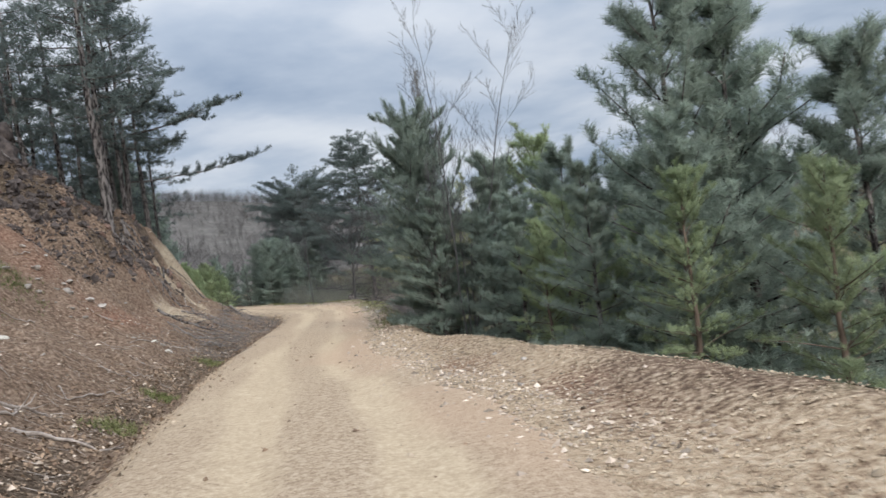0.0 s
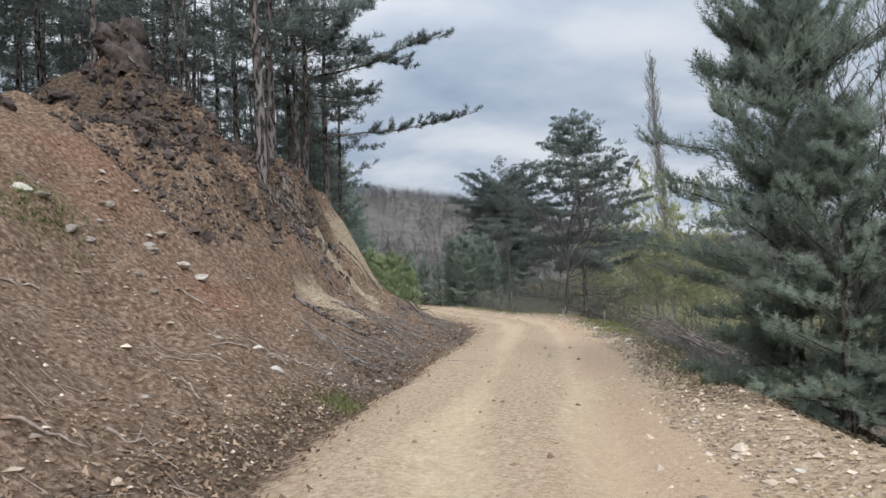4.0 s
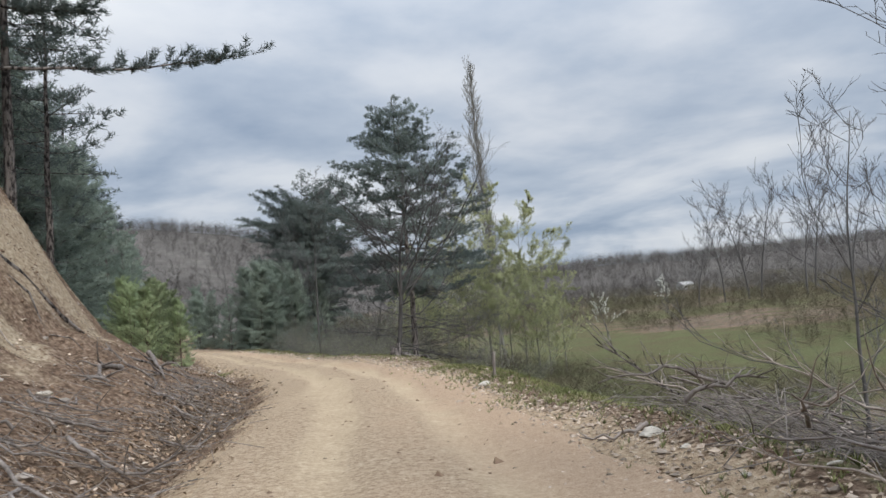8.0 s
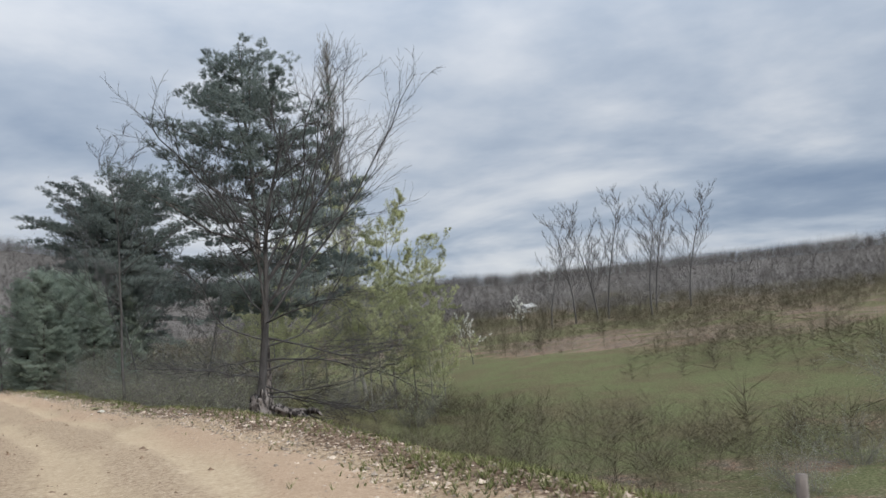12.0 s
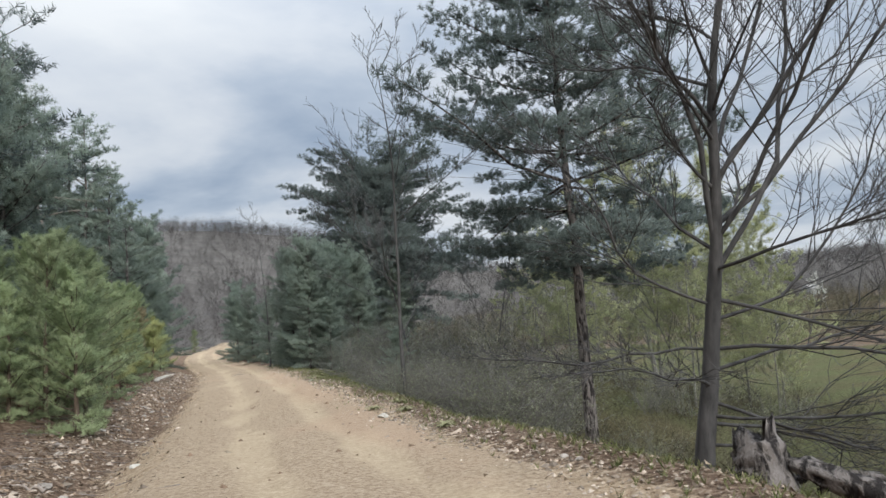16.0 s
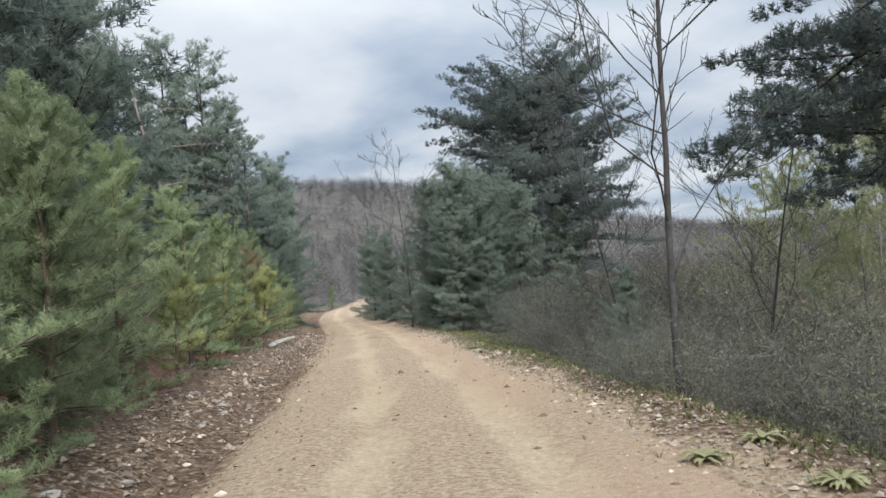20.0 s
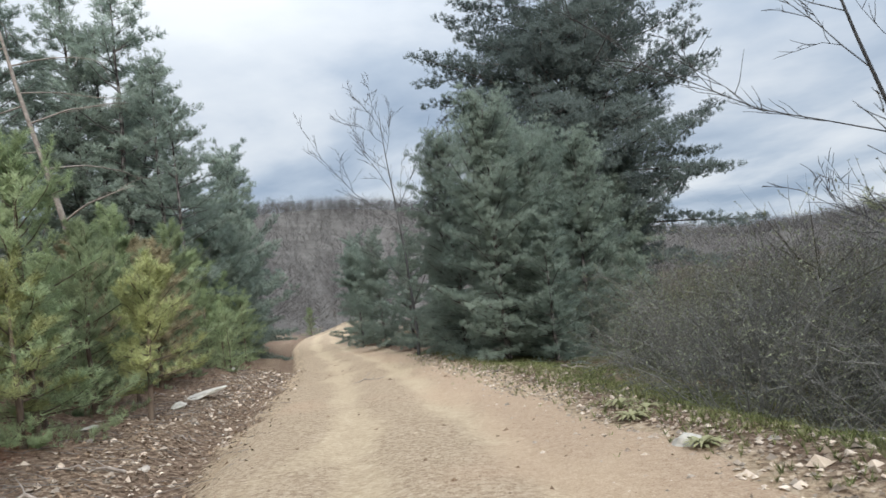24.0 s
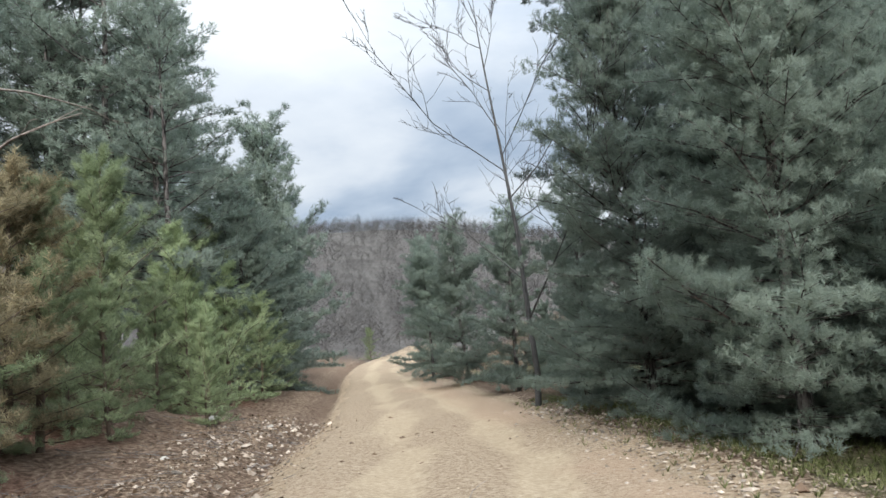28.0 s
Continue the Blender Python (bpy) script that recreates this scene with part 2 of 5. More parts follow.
def road_matter():
    m, t, b = matter("road_dirt", 0.95, 0.0)
    coarse, mid, small, tiny = grain(t, 0.4), grain(t, 3.0), grain(t, 55.0, 6.0, 0.7), grain(t, 180.0, 2.0)
    dust = ramp(t, mid, [(0.3, (0.35, 0.265, 0.175)), (0.55, (0.445, 0.348, 0.235)), (0.75, (0.535, 0.425, 0.30))])
    dust = blend(t, ramp(t, coarse, [(0.45, (0, 0, 0)), (0.65, (0.6, 0.6, 0.6))]), dust, (0.35, 0.268, 0.18))
    dust = blend(t, 0.35, dust, ramp(t, small, [(0.35, (0.23, 0.17, 0.115)), (0.55, (0.46, 0.375, 0.27)), (0.7, (0.58, 0.50, 0.395))]))
    patchy = grain(t, 13.0, 8.0, 0.78)
    dust = blend(t, 0.45, dust, ramp(t, patchy, [(0.36, (0.22, 0.16, 0.105)), (0.5, (0.43, 0.335, 0.225)), (0.62, (0.60, 0.49, 0.355))]))
    stony = ramp(t, small, [(0.34, (0.175, 0.122, 0.082)), (0.46, (0.31, 0.232, 0.158)), (0.58, (0.405, 0.312, 0.22)), (0.68, (0.60, 0.495, 0.375))])
    reddish = ramp(t, small, [(0.34, (0.25, 0.155, 0.10)), (0.5, (0.41, 0.285, 0.195)), (0.68, (0.56, 0.43, 0.315))])
    stony = blend(t, 0.5, stony, ramp(t, patchy, [(0.38, (0.13, 0.092, 0.064)), (0.5, (0.33, 0.25, 0.17)), (0.62, (0.58, 0.48, 0.36))]))
    col = blend(t, torn(t, attribute(t, "track"), mid, 0.45), stony, dust)
    col = blend(t, sums(t, "MULTIPLY", torn(t, attribute(t, "red"), coarse), 0.5), col, reddish)
    t.links.new(col, b.inputs["Base Color"])
    bump(t, b, sums(t, "ADD", small, sums(t, "MULTIPLY", tiny, 0.6)), 0.6, 0.018)
    return m


def plain(name, low, high, scale, rough=0.9, height=0.0, isle=0.0, thing=0.0, specular=0.2, stretch=None, leafy=0.0):
    """Noise between two colours, varied per leaf (isle) and per thing."""
    m, t, b = matter(name, rough, specular)
    vec = None
    if stretch:
        mp = t.nodes.new("ShaderNodeMapping")
        mp.inputs["Scale"].default_value = stretch
        t.links.new(here(t), mp.inputs[0])
        vec = mp.outputs[0]
    n = grain(t, scale, 5.0, 0.6, vec)
    col = ramp(t, n, [(0.3, low), (0.7, high)])
    value = 1.0
    if isle:
        g = t.nodes.new("ShaderNodeNewGeometry")
        value = sums(t, "ADD", sums(t, "MULTIPLY", g.outputs["Random Per Island"], 2 * isle), 1 - isle)
    if thing:
        o = t.nodes.new("ShaderNodeObjectInfo")
        value = sums(t, "MULTIPLY", value, sums(t, "ADD", sums(t, "MULTIPLY", o.outputs["Random"], 2 * thing), 1 - thing))
    if isle or thing:
        h = node(t, "ShaderNodeHueSaturation", Color=col, Value=value)
        col = h.outputs[0]
    t.links.new(col, b.inputs["Base Color"])
    if height:
        bump(t, b, n, 0.9, height)
    if leafy:
        through_leaf = node(t, "ShaderNodeBsdfTranslucent", Color=col)
        both = t.nodes.new("ShaderNodeMixShader")
        both.inputs[0].default_value = leafy
        t.links.new(b.outputs[0], both.inputs[1])
        t.links.new(through_leaf.outputs[0], both.inputs[2])
        t.links.new(both.outputs[0], t.nodes["Material Output"].inputs[0])
    return m


def bark_matter(name, dark, pale, scale):
    """Plates of pale bark between dark fissures."""
    m, t, b = matter(name, 0.95, 0.1)
    mp = t.nodes.new("ShaderNodeMapping")
    mp.inputs["Scale"].default_value = (1, 1, 0.3)
    t.links.new(here(t), mp.inputs[0])
    plates = grain(t, scale, 4.0, 0.55, mp.outputs[0])
    fine = grain(t, scale * 5, 4.0, 0.6, mp.outputs[0])
    edge = ramp(t, plates, [(0.42, (0, 0, 0)), (0.55, (1, 1, 1))])
    col = blend(t, edge, dark, ramp(t, fine, [(0.3, tuple(0.6 * c for c in pale)), (0.7, pale)]))
    t.links.new(col, b.inputs["Base Color"])
    bump(t, b, sums(t, "ADD", edge, sums(t, "MULTIPLY", fine, 0.4)), 0.9, 0.05)


ground_matter()
road_matter()
bark_matter("bark", (0.032, 0.028, 0.027), (0.25, 0.222, 0.205), 9.0)
plain("bark_red", (0.07, 0.05, 0.038), (0.19, 0.145, 0.11), 5.0, 0.95, 0.04, stretch=(1, 1, 0.25))
plain("twig", (0.125, 0.12, 0.108), (0.25, 0.238, 0.212), 6.0, 0.9, thing=0.2)
plain("oak_bark", (0.034, 0.033, 0.033), (0.105, 0.10, 0.097), 7.0, 0.95, 0.03, stretch=(1, 1, 0.3))
plain("twig_dark", (0.055, 0.054, 0.054), (0.125, 0.12, 0.116), 6.0, 0.9)
plain("dead_wood", (0.16, 0.13, 0.11), (0.42, 0.36, 0.31), 9.0, 0.9, 0.01)
# needles and needles_young: colours lifted above real foliage, windscreen haze painted in
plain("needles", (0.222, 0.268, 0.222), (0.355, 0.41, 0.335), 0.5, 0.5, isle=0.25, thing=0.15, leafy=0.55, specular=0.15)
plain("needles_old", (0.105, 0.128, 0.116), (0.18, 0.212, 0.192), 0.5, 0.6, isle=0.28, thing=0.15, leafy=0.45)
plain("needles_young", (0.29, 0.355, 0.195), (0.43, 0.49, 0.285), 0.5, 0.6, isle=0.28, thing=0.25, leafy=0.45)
plain("needles_yellow", (0.36, 0.385, 0.17), (0.52, 0.53, 0.25), 0.9, 0.6, isle=0.4, thing=0.15, leafy=0.35)
plain("needles_brown", (0.29, 0.25, 0.15), (0.44, 0.37, 0.23), 0.7, 0.7, isle=0.4, leafy=0.4)
plain("willow_leaf", (0.33, 0.35, 0.18), (0.46, 0.475, 0.27), 0.6, 0.7, isle=0.35, leafy=0.35)
plain("shrub_leaf", (0.20, 0.212, 0.135), (0.32, 0.33, 0.215), 0.8, 0.7, isle=0.4, leafy=0.3)
plain("far_wood", (0.095, 0.088, 0.084), (0.175, 0.163, 0.154), 0.03, 0.95, isle=0.2, specular=0.0)
plain("thicket", (0.075, 0.068, 0.05), (0.15, 0.135, 0.09), 0.06, 0.95, isle=0.3, specular=0.0)
plain("stone", (0.17, 0.145, 0.122), (0.42, 0.375, 0.325), 7.0, 0.9, 0.02, thing=0.25)
plain("gravel", (0.22, 0.165, 0.12), (0.54, 0.455, 0.37), 4.0, 0.95, isle=0.55)
plain("road_grit", (0.21, 0.155, 0.105), (0.46, 0.37, 0.265), 4.0, 0.95, isle=0.45)
plain("rock_dark", (0.022, 0.019, 0.018), (0.115, 0.092, 0.082), 4.0, 0.95, 0.05)
plain("rock_red", (0.075, 0.048, 0.038), (0.22, 0.14, 0.108), 3.0, 0.95, 0.05)
plain("litter", (0.09, 0.062, 0.042), (0.29, 0.205, 0.138), 2.5, 0.9, isle=0.6)
plain("dry_leaf", (0.16, 0.12, 0.085), (0.40, 0.32, 0.24), 2.5, 0.9, isle=0.5)
plain("grass", (0.11, 0.13, 0.045), (0.26, 0.26, 0.11), 0.6, 0.8, isle=0.4, leafy=0.3)
plain("rosette", (0.22, 0.215, 0.11), (0.40, 0.38, 0.21), 6.0, 0.7, leafy=0.2)
plain("pale_stone", (0.34, 0.31, 0.262), (0.57, 0.53, 0.46), 6.0, 0.9, 0.02)
plain("clod", (0.13, 0.085, 0.058), (0.25, 0.17, 0.115), 3.0, 0.95, isle=0.2)
plain("stump_wood", (0.065, 0.054, 0.049), (0.27, 0.238, 0.215), 7.0, 0.95, 0.04, stretch=(1, 1, 0.2))
plain("white_wall", (0.36, 0.36, 0.35), (0.46, 0.46, 0.44), 2.0, 0.9)
plain("blossom", (0.5, 0.5, 0.45), (0.75, 0.75, 0.68), 3.0, 0.8, isle=0.2)

# ---- mesh helpers ----


def mesh_of(name, verts, faces, matname, smooth_faces=False):
    me = bpy.data.meshes.new(name)
    me.from_pydata(np.asarray(verts).tolist(), [], [list(f) for f in (faces.tolist() if isinstance(faces, np.ndarray) else faces)])
    me.materials.append(MATS[matname])
    if smooth_faces:
        me.shade_smooth()
    return me


def piece(name, me, parent=None, label=""):
    ob = new(name, me)
    if parent:
        ob.parent = parent
    if label:
        tagged(ob, label)
    return ob


def leaf_mesh(name, v, matname, out=0.7, up=0.6, stray=0.35, seed=1):
    """Blades in threes of corners, shaded as one soft mass."""
    tri = np.array(v, float).reshape(-1, 3, 3)
    mid = tri.mean(1)
    axis = mid[:, :2].mean(0)
    reach = np.maximum(np.abs(mid[:, :2] - axis).mean(), 0.1)
    nrm = np.random.default_rng(seed).normal(size=mid.shape) * stray
    nrm[:, :2] += np.clip((mid[:, :2] - axis) / reach, -1.3, 1.3) * out
    nrm[:, 2] += up
    nrm /= np.maximum(np.linalg.norm(nrm, axis=1, keepdims=True), 1e-6)
    flip = (np.cross(tri[:, 1] - tri[:, 0], tri[:, 2] - tri[:, 0]) * nrm).sum(1) < 0
    tri[flip] = tri[flip][:, ::-1]
    me = mesh_of(name, tri.reshape(-1, 3), np.arange(3 * len(tri)).reshape(-1, 3), matname, True)
    me.normals_split_custom_set(np.repeat(nrm, 3, 0).tolist())
    return me


class Tubes:
    """Tapering limbs, gathered into one mesh."""

    def __init__(self):
        self.v, self.f = [], []

    def add(self, pts, radii, sides=4):
        pts = [Vector(p) for p in pts]
        base = len(self.v)
        for i, p in enumerate(pts):
            way = (pts[min(i + 1, len(pts) - 1)] - pts[max(i - 1, 0)]).normalized()
            a = way.cross(Vector((0.31, 0.77, 0.55)))
            a = a.normalized() if a.length > 1e-4 else Vector((1, 0, 0))
            b = way.cross(a)
            for k in range(sides):
                w = 2 * math.pi * k / sides
                self.v.append(tuple(p + (a * math.cos(w) + b * math.sin(w)) * radii[i]))
        for i in range(len(pts) - 1):
            for k in range(sides):
                p, q = base + i * sides + k, base + i * sides + (k + 1) % sides
                self.f.append((p, q, q + sides, p + sides))
        self.f.append(tuple(base + (len(pts) - 1) * sides + k for k in range(sides)))

    def mesh(self, name, matname):
        return mesh_of(name, self.v, self.f, matname, True)


def slivers(rng, at, way, count, length, width, cone, along=0.0):
    """count thin three-cornered blades round each shoot."""
    at, way = np.repeat(np.asarray(at, float), count, 0), np.repeat(np.asarray(way, float), count, 0)
    n = len(at)
    way = way / np.maximum(np.linalg.norm(way, axis=1, keepdims=True), 1e-6)
    r = rng.normal(size=(n, 3))
    r -= (r * way).sum(1, keepdims=True) * way
    r /= np.maximum(np.linalg.norm(r, axis=1, keepdims=True), 1e-6)
    spread = np.tan(np.radians(cone)) * rng.uniform(0.5, 1.2, (n, 1))
    tip = way + r * spread
    tip /= np.linalg.norm(tip, axis=1, keepdims=True)
    foot = at + way * rng.uniform(-along, 0, (n, 1))
    side = np.cross(tip, rng.normal(size=(n, 3)))
    side /= np.maximum(np.linalg.norm(side, axis=1, keepdims=True), 1e-6)
    ln = length * rng.uniform(0.7, 1.25, (n, 1))
    v = np.empty((n, 3, 3))
    v[:, 0], v[:, 1], v[:, 2] = foot - side * width / 2, foot + side * width / 2, foot + tip * ln
    return v.reshape(-1, 3), np.arange(3 * n).reshape(-1, 3)


def bent(start, way, length, steps, rng, wander=0.15, rise=0.0):
    p, d = Vector(start), Vector(way).normalized()
    pts = [p.copy()]
    for _ in range(steps):
        d = (d + Vector(rng.normal(size=3)) * wander + Vector((0, 0, rise))).normalized()
        p = p + d * (length / steps)
        pts.append(p.copy())
    return pts


def pine(seed, h, bare, spread, whorl=0.55, needle="needles", blades=8, size=0.26, width=0.03, lean=0.02, bark="bark", tilt=0.0, shape=0.6, subs=3, stubs=10, split=False, up=0.35, thick=1.0, gap=0.0, tufts=2, reach=(), cone=58, pads=0, puff=0.42, jitter=0.3, many=0, along=1.0, crest=0.7, inner=0.36):
    """A pine: trunk, limbs in whorls, tufts of needles. bare: the share of the trunk without living limbs; split: each limb a part."""
    rng = np.random.default_rng(seed)
    root = new("pine_tree")
    trunk = Tubes()
    wob = np.cumsum(rng.normal(size=(11, 2)) * 0.0035 * h, 0)
    tp = [Vector((lean * h * (k / 10) ** 1.3 + wob[k][0], wob[k][1], h * k / 10)) for k in range(11)]
    rad = (0.0085 * h + 0.03) * thick
    trunk.add([tp[0] - Vector((0, 0, 0.6))] + tp, [rad * 1.45] + [rad * (1.12 - 1.05 * k / 10) + 0.008 for k in range(11)], 8)
    at, way, one = [], [], []

    def on_trunk(z):
        k = min(int(z / h * 10), 9)
        return tp[k].lerp(tp[k + 1], z / h * 10 - k)

    def limb_start():
        if split:
            one.append(Tubes())
            return one[-1]
        return trunk
    z = bare * h
    while z < h * 0.985:
        s = max(0.0, (z / h - bare) / (1 - bare))
        full = spread * (min(1.0, 0.6 + 2.0 * s) if bare > 0.15 else min(1.0, 0.85 + 1.5 * s)) * ((1 - s) ** shape if shape > 0 else (1.02 - s ** 2.4) ** -shape)
        n = many + (int(rng.integers(4, 7)) if bare < 0.15 else int(rng.integers(3, 6)))
        a0 = rng.uniform(0, 6.28)
        for k in range(n):
            if rng.uniform() < gap:
                continue
            a = a0 + 6.28 * k / n + rng.normal() * 0.25
            ln = max(0.45, full * rng.uniform(0.4, 1.2))
            rise = -0.08 + tilt * min(1.0, 0.15 + 2.2 * s) + crest * s ** 1.5 + rng.normal() * 0.08
            pts = bent(on_trunk(z + rng.uniform(-jitter, jitter) * whorl), (math.cos(a), math.sin(a), rise), ln, 6, rng, 0.12, 0.03)
            own = limb_start()
            own.add(pts[::2], [0.008 + 0.008 * ln * (1 - i / 6.3) for i in range(0, 7, 2)], 3)
            if pads:
                step = puff * 1.15 / max(ln, 0.5)
                for f in np.arange(1.0, inner if s < 0.8 and bare > 0.15 else 0.12, -step):
                    k6 = min(int(f * 6), 5)
                    foot = pts[k6].lerp(pts[k6 + 1], f * 6 - k6)
                    d = (pts[k6 + 1] - pts[k6]).normalized()
                    fan = 0.36 * ln * (1.1 - f)
                    for off in ((0.0, -1.0, 1.0) if fan > 0.5 * puff else (0.0,)):
                        w = puff * rng.uniform(0.75, 1.25)
                        mid = foot + Vector((-d.y, d.x, 0)) * (off * fan * rng.uniform(0.6, 1.2) + rng.normal() * 0.1) + d * abs(off) * fan * 0.5 + Vector((0, 0, rng.uniform(0.0, 0.25) * puff))
                        e = rng.normal(size=(pads, 3))
                        e *= (rng.uniform(0.15, 1, (pads, 1)) ** 0.4) / np.linalg.norm(e, axis=1, keepdims=True) * np.array([0.62, 0.62, 0.27]) * w
                        for o in e:
                            at.append(mid + Vector(o))
                            way.append(Vector((o[0], o[1], 0.6 * o[2])) / w * 1.1 + d * 0.3 + Vector((0, 0, up + rng.uniform(-0.1, 0.4))))
                        own.add([foot - d * abs(off) * 0.3 * fan, mid], [0.014, 0.005], 3)
            for j in range(2 if ln > 1.0 and bare > 0.15 else 1, 7):
                for sd in range(0 if pads else subs):
                    d = (pts[j] - pts[j - 1]).normalized()
                    off = (-1, 1, 0, -1, 1)[sd % 5]
                    q = Vector((-d.y, d.x, 0)) * off * rng.uniform(0.5, 1.2) + d * 0.8 + Vector((0, 0, rng.uniform(-0.15, 0.5)))
                    sl = (0.2 + 0.34 * ln * (1 - j / 8.5)) * (0.7 if off == 0 else 1) * rng.uniform(0.6, 1.2)
                    tw = bent(pts[j].lerp(pts[j - 1], rng.uniform(0, 0.9)), q, sl, 3, rng, 0.12, 0.10)
                    if sl > 0.5 and split:
                        own.add(tw, [0.009, 0.007, 0.005, 0.003], 3)
                    for i in range(4 - tufts, 4):
                        at.append(tw[i])
                        way.append((tw[i] - tw[i - 1]).normalized() + Vector((0, 0, up + rng.uniform(-0.2, 0.2))))
        z += whorl * rng.uniform(0.7, 1.25) * (1 - 0.2 * s)
    for zz, a, ln in reach:
        pts = bent(on_trunk(zz), (math.cos(radians(a)), math.sin(radians(a)), -0.02), ln, 9, rng, 0.06, 0.012)
        own = limb_start()
        own.add(pts, [0.075 * (1.05 - i / 9.2) for i in range(10)], 4)
        for j in range(4, 10):
            for _k in range(7 if j % 3 else 3):
                d = (pts[j] - pts[j - 1]).normalized()
                tw = bent(pts[j].lerp(pts[j - 1], rng.uniform(0, 1)), d + Vector((-d.y, d.x, 0)) * rng.normal() * 0.8 + Vector((0, 0, rng.uniform(-0.2, 0.6))), rng.uniform(0.4, 1.3), 4, rng, 0.18, 0.12)
                own.add(tw, [0.014, 0.011, 0.008, 0.006, 0.004], 3)
                for i in range(1, 5):
                    for _m in range(3 if i > 2 else 1):
                        at.append(tw[i].lerp(tw[i - 1], _m / 4))
                        way.append((tw[i] - tw[i - 1]).normalized() + Vector((0, 0, 0.4)) + Vector(rng.normal(size=3)) * 0.3)
    for _ in range(stubs):
        zz = rng.uniform(0.1, max(bare, 0.12)) * h
        a = rng.uniform(0, 6.28)
        limb_start().add(bent(on_trunk(zz), (math.cos(a), math.sin(a), -0.05), rng.uniform(0.3, 0.35 * spread), 4, rng, 0.12), [0.022, 0.017, 0.012, 0.008, 0.004], 3)
    stem = piece("trunk", trunk.mesh("trunk", bark), root)
    for tb in one:
        piece("limb", tb.mesh("limb", bark), root)
    v, f = slivers(rng, [tuple(p) for p in at], [tuple(w) for w in way], blades, size, width, cone, size * along)
    piece("crown", leaf_mesh("crown", v, needle), root, "needle crown in uneven layers")
    return root


def bare_tree(seed, h, name="bare_tree", first=0.22, spread=0.5, kids=(13, 6, 5), up=0.55, mat="twig", trunks=1, sweep=0.10, wide=1.0, thick=1.0, split=False, wander=0.13, bias=(0, 0), fine=0.004, leaders=()):
    """A leafless tree that forks into finer and finer branches."""
    rng = np.random.default_rng(seed)
    root = new(name)
    stem, twig, one, ends = Tubes(), Tubes(), [], []

    def grow(pts, r0, level):
        ln = sum((pts[i + 1] - pts[i]).length for i in range(len(pts) - 1))
        lo = first if level == 0 else 0.18
        for k in range(kids[level]):
            s = min(0.99, lo + (1 - lo) * (k + rng.uniform(0.1, 0.9)) / kids[level])
            i = min(int(s * (len(pts) - 1)), len(pts) - 2)
            p = pts[i].lerp(pts[i + 1], s * (len(pts) - 1) - i)
            d = (pts[i + 1] - pts[i]).normalized()
            a = rng.uniform(0, 6.28)
            w = d * (up if level == 0 else 0.85) + Vector((math.cos(a) + bias[0], math.sin(a) + bias[1], 0)) * (wide if level == 0 else 0.6) + Vector((0, 0, 0.1))
            cl = ln * (spread if level == 0 else 0.5) * (1.05 - 0.65 * s) * rng.uniform(0.6, 1.2)
            cp = bent(p, w, cl, 5 if level == 0 else 3, rng, wander, sweep)
            r = max(fine, r0 * (0.27 if level == 0 else 0.36) * (1.15 - 0.85 * s))
            n = len(cp)
            if level == 0 and split:
                one.append(Tubes())
            own = (one[-1] if split else stem) if level == 0 else twig
            own.add(cp, [r * (1 - 0.85 * i / (n - 1)) + fine * 0.6 for i in range(n)], 4 if level == 0 else 3)
            if level == 2 or len(kids) == level + 1:
                ends.extend(cp[1:])
            if level + 1 < len(kids):
                grow(cp, r, level + 1)
    for _ in range(trunks):
        off = Vector((rng.normal() * 0.25, rng.normal() * 0.25, 0)) * (trunks > 1)
        tp = bent(off - Vector((0, 0, 0.4)), (rng.normal() * 0.05 * trunks, rng.normal() * 0.05 * trunks, 1), h + 0.4, 10, rng, 0.045, 0.03)
        r = (0.0075 * h + 0.025) * thick
        stem.add(tp, [r * (1.1 - 1.03 * (i / 10) ** 0.8) + 0.004 for i in range(11)], 7)
        grow(tp, r, 0)
    for z, a, rise, ln, w, sag in leaders:
        w = w * 0.78
        k = min(int(max(z, 0) / h * 9) + 1, 9)
        p = tp[k].copy()
        p.z = z
        cp = bent(p, (math.cos(radians(a)), math.sin(radians(a)), rise), ln, 9, rng, wander * 0.8, sag)
        own = Tubes()
        one.append(own)
        own.add(cp, [w * (1 - 0.85 * i / 9) + fine for i in range(10)], 6)
        grow(cp, w, 1)
    piece("trunk", stem.mesh("trunk", mat), root)
    for tb in one:
        piece("limb", tb.mesh("limb", mat), root)
    piece("crown", twig.mesh("crown", mat), root, "leafless crown of fine twigs")
    return root, ends


def dress(root, ends, matname, seed, blades, size, width, hang=0.0, label="thin young leaves"):
    """Small leaves on the twig ends of a bare tree."""
    rng = np.random.default_rng(seed)
    at = np.array([tuple(p) for p in ends])
    v, f = slivers(rng, at, rng.normal(size=at.shape) * 0.6 + np.array([0, 0, -hang]), blades, size, width, 55, size)
    piece("foliage", leaf_mesh("foliage", v, matname), root, label)
    return root


